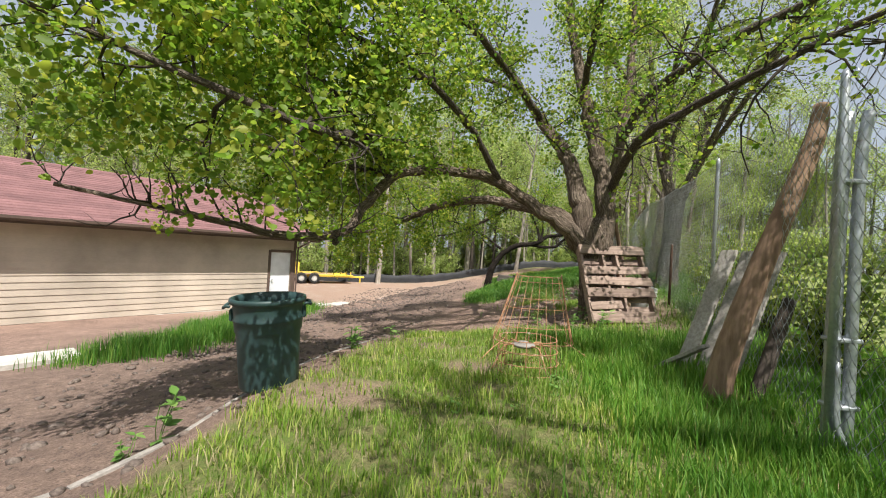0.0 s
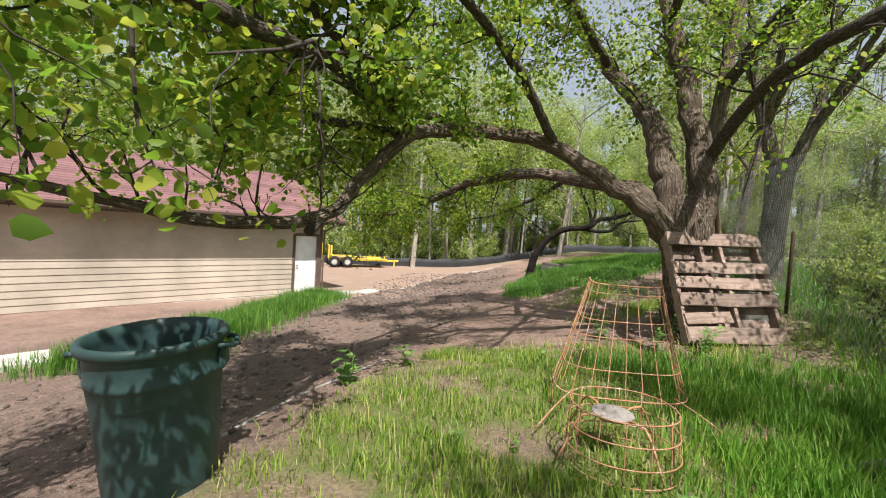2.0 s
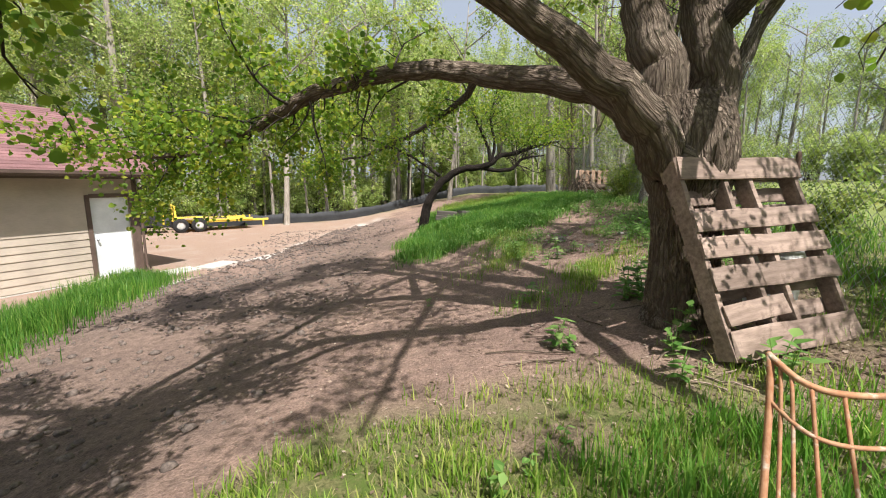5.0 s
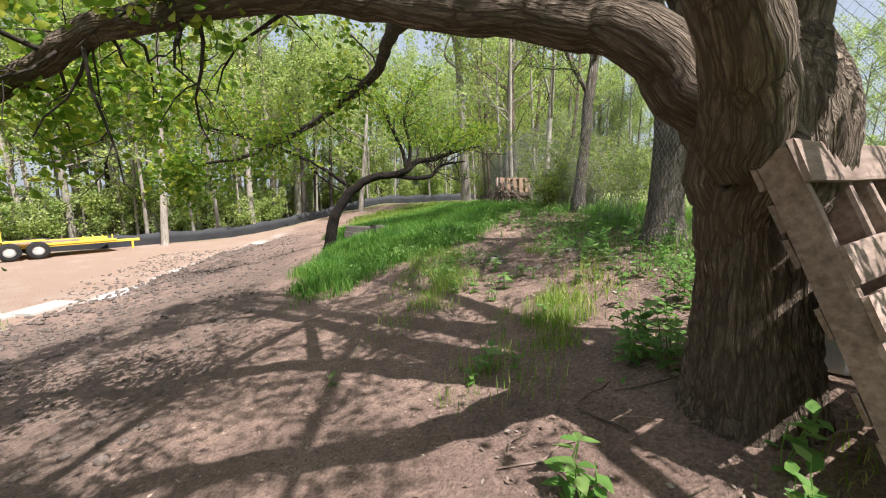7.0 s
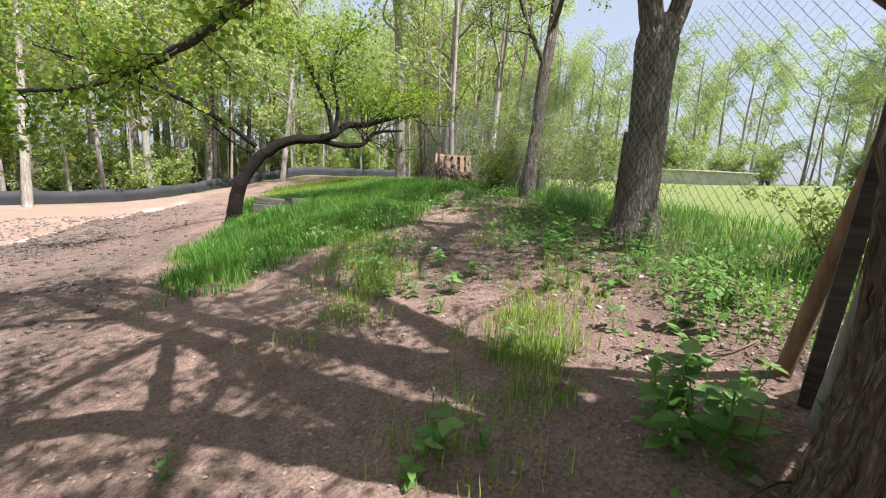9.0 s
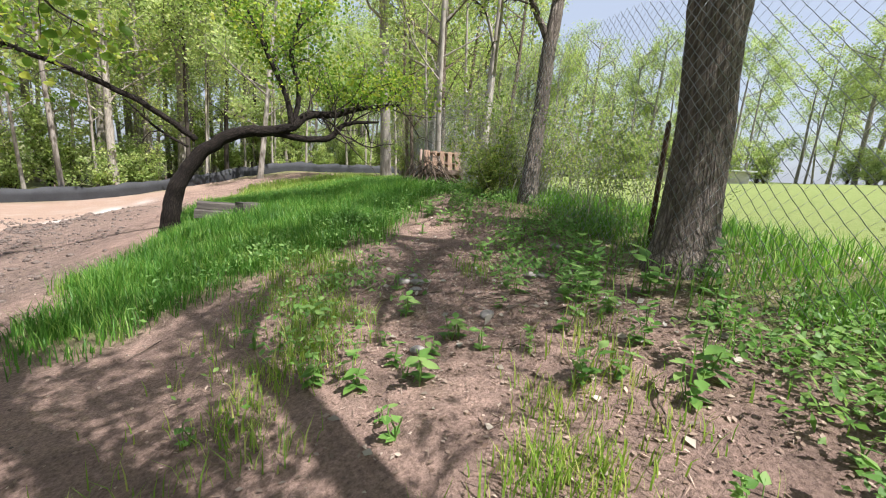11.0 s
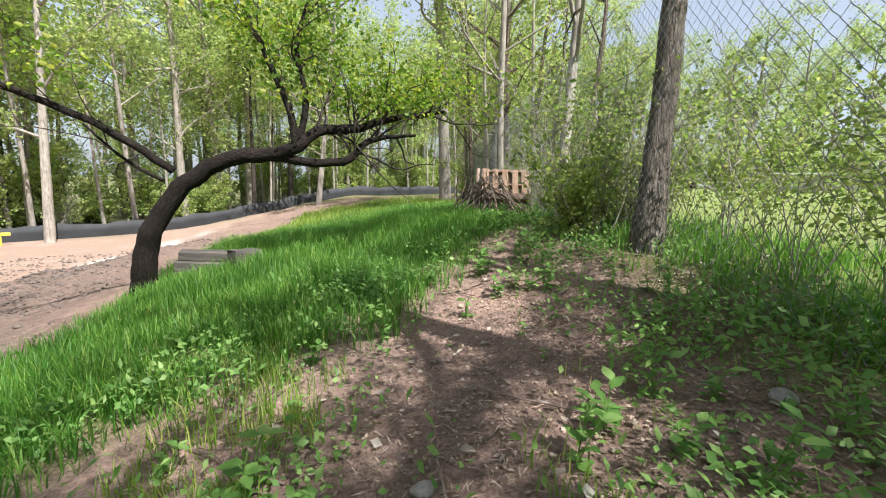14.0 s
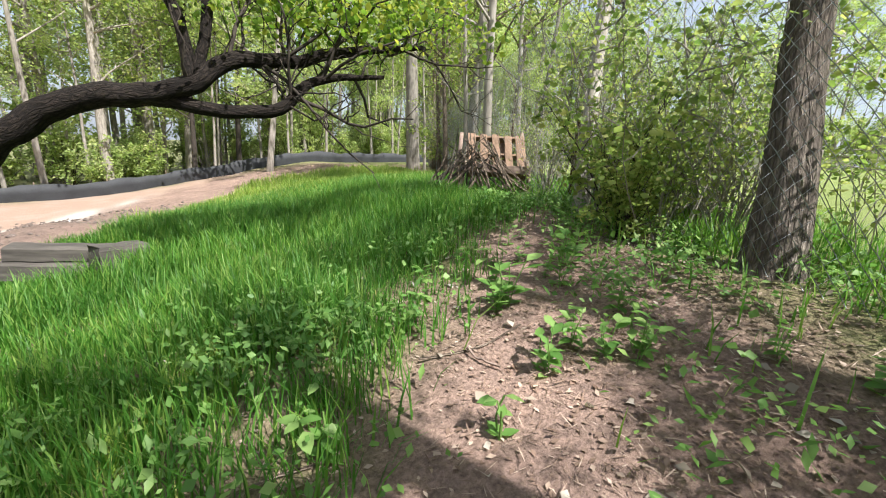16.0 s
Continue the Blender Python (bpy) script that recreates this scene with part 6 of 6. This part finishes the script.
def build_weeds():
    rng = np.random.RandomState(7)

    def weed(seed, tall, n, size):
        r = np.random.RandomState(seed)
        w = thing("weed", "young broad-leaved green weed growing from soil", "weed", "weeds along the walk")
        stems, pts = Geo(), []
        for k in range(3):
            a = r.uniform(0, 6.28)
            e = np.array([math.cos(a) * tall * .25, math.sin(a) * tall * .25, tall * r.uniform(.7, 1)])
            p = smooth_path([(0, 0, -.03), tuple(e * .5 + r.normal(size=3) * .01), tuple(e)], .05)
            stems.tube(p, [.0035] * len(p), 5, caps=False)
            pts.append(p)
        stems.make("stem", LEAF_WEED, w)
        allp = np.concatenate(pts)
        q = allp[r.randint(len(allp) // 4, len(allp), n)]
        a = r.uniform(0, 6.28, n)
        A = np.stack([np.cos(a), np.sin(a), r.uniform(-.25, .45, n)], 1)
        B = np.stack([-np.sin(a), np.cos(a), r.normal(size=n) * .15], 1)
        C = np.cross(A, B)
        s = (size * r.uniform(.6, 1.2, n))[:, None]
        # a leaf of six corners with a sunk midrib
        V = np.stack([q, q + A * s * .35 + B * s * .3 + C * s * .08, q + A * s * .7 + B * s * .2 + C * s * .06, q + A * s, q + A * s * .7 - B * s * .2 + C * s * .06, q + A * s * .35 - B * s * .3 + C * s * .08, q + A * s * .4, q + A * s * .72], 1).reshape(-1, 3)
        i = np.arange(n)[:, None] * 8
        F = np.concatenate([i + np.array([t]) for t in ([0, 6, 1], [1, 6, 7], [1, 7, 2], [2, 7, 3], [0, 5, 6], [5, 7, 6], [5, 4, 7], [4, 3, 7])])
        tagged(bulk("foliage", V, F, LEAF_WEED, w), kind="stuff")
        return w
    protos = [weed(1, .22, 14, .1), weed(2, .32, 20, .12), weed(3, .14, 9, .07), weed(4, .42, 26, .11)]
    spots = [(2.56, 7.14, 1, 1.1), (2.62, 7.25, 3, .8), (2.6, 7.37, 1, 1.0), (2.5, 7.3, 0, 1.0), (2.72, 7.2, 0, 1.1), (2.7, 7.35, 3, .7), (2.25, 6.36, 3, .7), (2.1, 6.2, 1, .6), (1.59, 6.65, 0, .8), (2.35, 5.75, 1, .8), (2.2, 5.6, 3, .7), (1.95, 5.95, 0, .8), (-.95, 4.6, 1, .9), (-.98, 4.75, 0, 1.1), (1.6, 6.75, 0, .9),
             (-1.85, 2.75, 3, .9), (-1.9, 2.55, 0, .7), (-.6, 5.3, 0, .9), (4.7, 8.9, 3, .9), (4.5, 9.1, 1, 1.0), (4.55, 9.7, 1, 1.1), (4.3, 9.45, 3, .8), (2.6, 10.3, 0, .8), (3.3, 10.5, 2, 1.2), (3.0, 11.1, 0, 1.0), (4.9, 12.6, 1, .9), (5.0, 12.9, 0, 1.0)]
    for k in range(90):
        y = rng.uniform(7.2, 14.5)
        d = rng.normal() * .35 - .75
        spots.append((fence_x(y) + d, y, rng.randint(4), rng.uniform(.35, .75)))
    for k in range(46):
        y = rng.uniform(7.6, 13)
        spots.append((2.4 + .25 * (y - 8) + rng.normal() * .55, y, rng.choice([0, 2, 2]), rng.uniform(.5, 1.1)))
    for k in range(26):
        spots.append((rng.uniform(-.4, 3), rng.uniform(2.6, 6.4), 2, rng.uniform(.5, 1)))
    seen = set()
    for x, y, k, s in spots:
        m = Matrix.Translation((x, y, ground_z(x, y))) @ Matrix.Rotation(rng.uniform(0, 6.28), 4, "Z")
        if k in seen:
            w = copy_thing(protos[k], m)
        else:
            seen.add(k)
            w = protos[k]
            w.matrix_basis = m
        w.scale = (s, s, s)


build_weeds()


def clods(name, label, category, n, area, mask, lo, hi, mat, seed, squash=.6):
    """Small rough lumps, each a warped low ball."""
    rng = np.random.RandomState(seed)
    bm = bmesh.new()
    bmesh.ops.create_icosphere(bm, subdivisions=1, radius=1)
    base = np.array([v.co[:] for v in bm.verts])
    bm.verts.index_update()
    tri = np.array([[v.index for v in f.verts] for f in bm.faces])
    bm.free()
    x, y = rng.uniform(area[0], area[1], n * 8), rng.uniform(area[2], area[3], n * 8)
    keep = mask(x, y) > rng.rand(n * 8)
    x, y = x[keep][:n], y[keep][:n]
    m = len(x)
    r = lo + (hi - lo) * rng.rand(m) ** 3
    c = np.stack([x, y, height(x, y) + r * .2], 1)
    sc = rng.uniform(.7, 1.3, (m, 1, 3)) * np.array([1, 1, squash])
    V = (base[None] * (1 + rng.normal(size=(m, len(base), 1)) * .16) * sc * r[:, None, None] + c[:, None]).reshape(-1, 3)
    F = (tri[None] + (np.arange(m) * len(base))[:, None, None]).reshape(-1, 3)
    return tagged(bulk(name, V, F, mat), label, category, kind="stuff")


def bank_mask(x, y):
    d = x - lot_edge(y)
    return np.exp(-((d - .9) / .8) ** 2) * step01(y, 11, 14) * (1 - step01(y, 24, 27)) + .18 * step01(y, .5, 2) * step01(-.9 + .18 * (y - 4) - x, 0, .8) * step01(x + 5, 0, 1)


clods("soil_clods", "loose dark clods of dug soil", "soil", 10000, (-5, 3, .5, 27), bank_mask, .006, .055, SOIL, 301)
clods("pebbles", "small pale pebbles and crumbs on soil", "pebbles", 3200, (-4, 6, 2.5, 14), lambda x, y: .5 + 0 * x, .002, .008, SOIL, 302)


def build_stones():
    rng = np.random.RandomState(17)
    for k, (x, y, r) in enumerate(((4.2, 9.92, .055), (4.27, 9.85, .04), (3.49, 10.5, .05), (3.42, 10.62, .045), (3.55, 10.68, .035), (3.4, 10.38, .04), (3.5, 9.6, .045), (2.95, 9.55, .04), (4.9, 10.3, .05))):
        st = thing("stone", "pale grey fieldstone lying on litter", "stone", "stones on the path", (x, y, ground_z(x, y) + r * .25))
        bm = bmesh.new()
        bmesh.ops.create_icosphere(bm, subdivisions=3, radius=r)
        for v in bm.verts:
            v.co = Vector((v.co.x * 1.2, v.co.y, v.co.z * .55)) * (1 + .3 * noise.noise(v.co / r * .9 + Vector((k * 3.1, 0, 0))))
        me = bpy.data.meshes.new("rock")
        bm.to_mesh(me)
        bm.free()
        me.materials.append(STONE)
        new("rock", me).parent = st
    for k in range(60):
        x, y = rng.uniform(.5, 6), rng.uniform(5.5, 13.5)
        if k < 18:
            x, y = rng.uniform(1.4, 2.9), rng.uniform(5.8, 7.3)
        if k > 34:
            x, y = 3.9 + rng.normal() * .7, 9.9 + rng.normal() * 1.2
        a, ln = rng.uniform(0, 6.28), rng.uniform(.15, .6)
        pts = []
        for q in range(5):
            xx, yy = x + math.cos(a) * ln * q / 4 + rng.normal() * .012, y + math.sin(a) * ln * q / 4 + rng.normal() * .012
            pts.append((xx, yy, ground_z(xx, yy) + .008 + abs(rng.normal()) * .012))
        tw = thing("fallen_twig", "thin dry twig lying on soil", "twig", "fallen twigs")
        g = Geo()
        g.tube(smooth_path(pts, .05), [.004 * rng.uniform(.6, 1.5)] * 60, 5)
        g.make("stick", WOOD if k % 2 else BARK, tw)


build_stones()


# dark utility trailer beside the yellow one, and paving by the door
ut = thing("utility_trailer", "small black utility trailer with upright yellow ramps", "trailer")
ut.matrix_basis = frame_matrix((-11.9, 26.4, ground_z(-11.9, 26.4)), (.88, .47, 0), (-.47, .88, 0))
for nm, mt, a in (("body", RUBBER, (.7, .6, .62, 1.9, 1.2, .5)), ("frame", RUBBER, (.9, .6, .34, 2.4, 1.0, .08)), ("ramp", YELLOW, (-.4, .2, .95, .08, .4, 1.0)), ("ramp", YELLOW, (1.95, .6, .95, .08, .4, 1.1))):
    g = Geo()
    g.box(*a, bevel=.02)
    g.make(nm, mt, ut)
for s in (-.05, 1.25):
    g = Geo()
    g.tube([(.9, s - .09, .3), (.9, s - .07, .3), (.9, s + .07, .3), (.9, s + .09, .3)], [.2, .3, .3, .2], 24)
    g.make("wheel", RUBBER, ut, smooth=True)
for k, (x, y) in enumerate(((-5.0, 16.2), (-4.2, 16.9))):
    pv = thing("paving_slab", "pale flat concrete slab by the building corner", "slab", "slabs by the building", (x, y, ground_z(x, y) + .02))
    g = Geo()
    g.box(0, 0, 0, 1.0, .6, .08, Matrix.Rotation(.9 + k * .2, 4, "Z"), .01)
    g.make("slab_top", CONCRETE, pv)
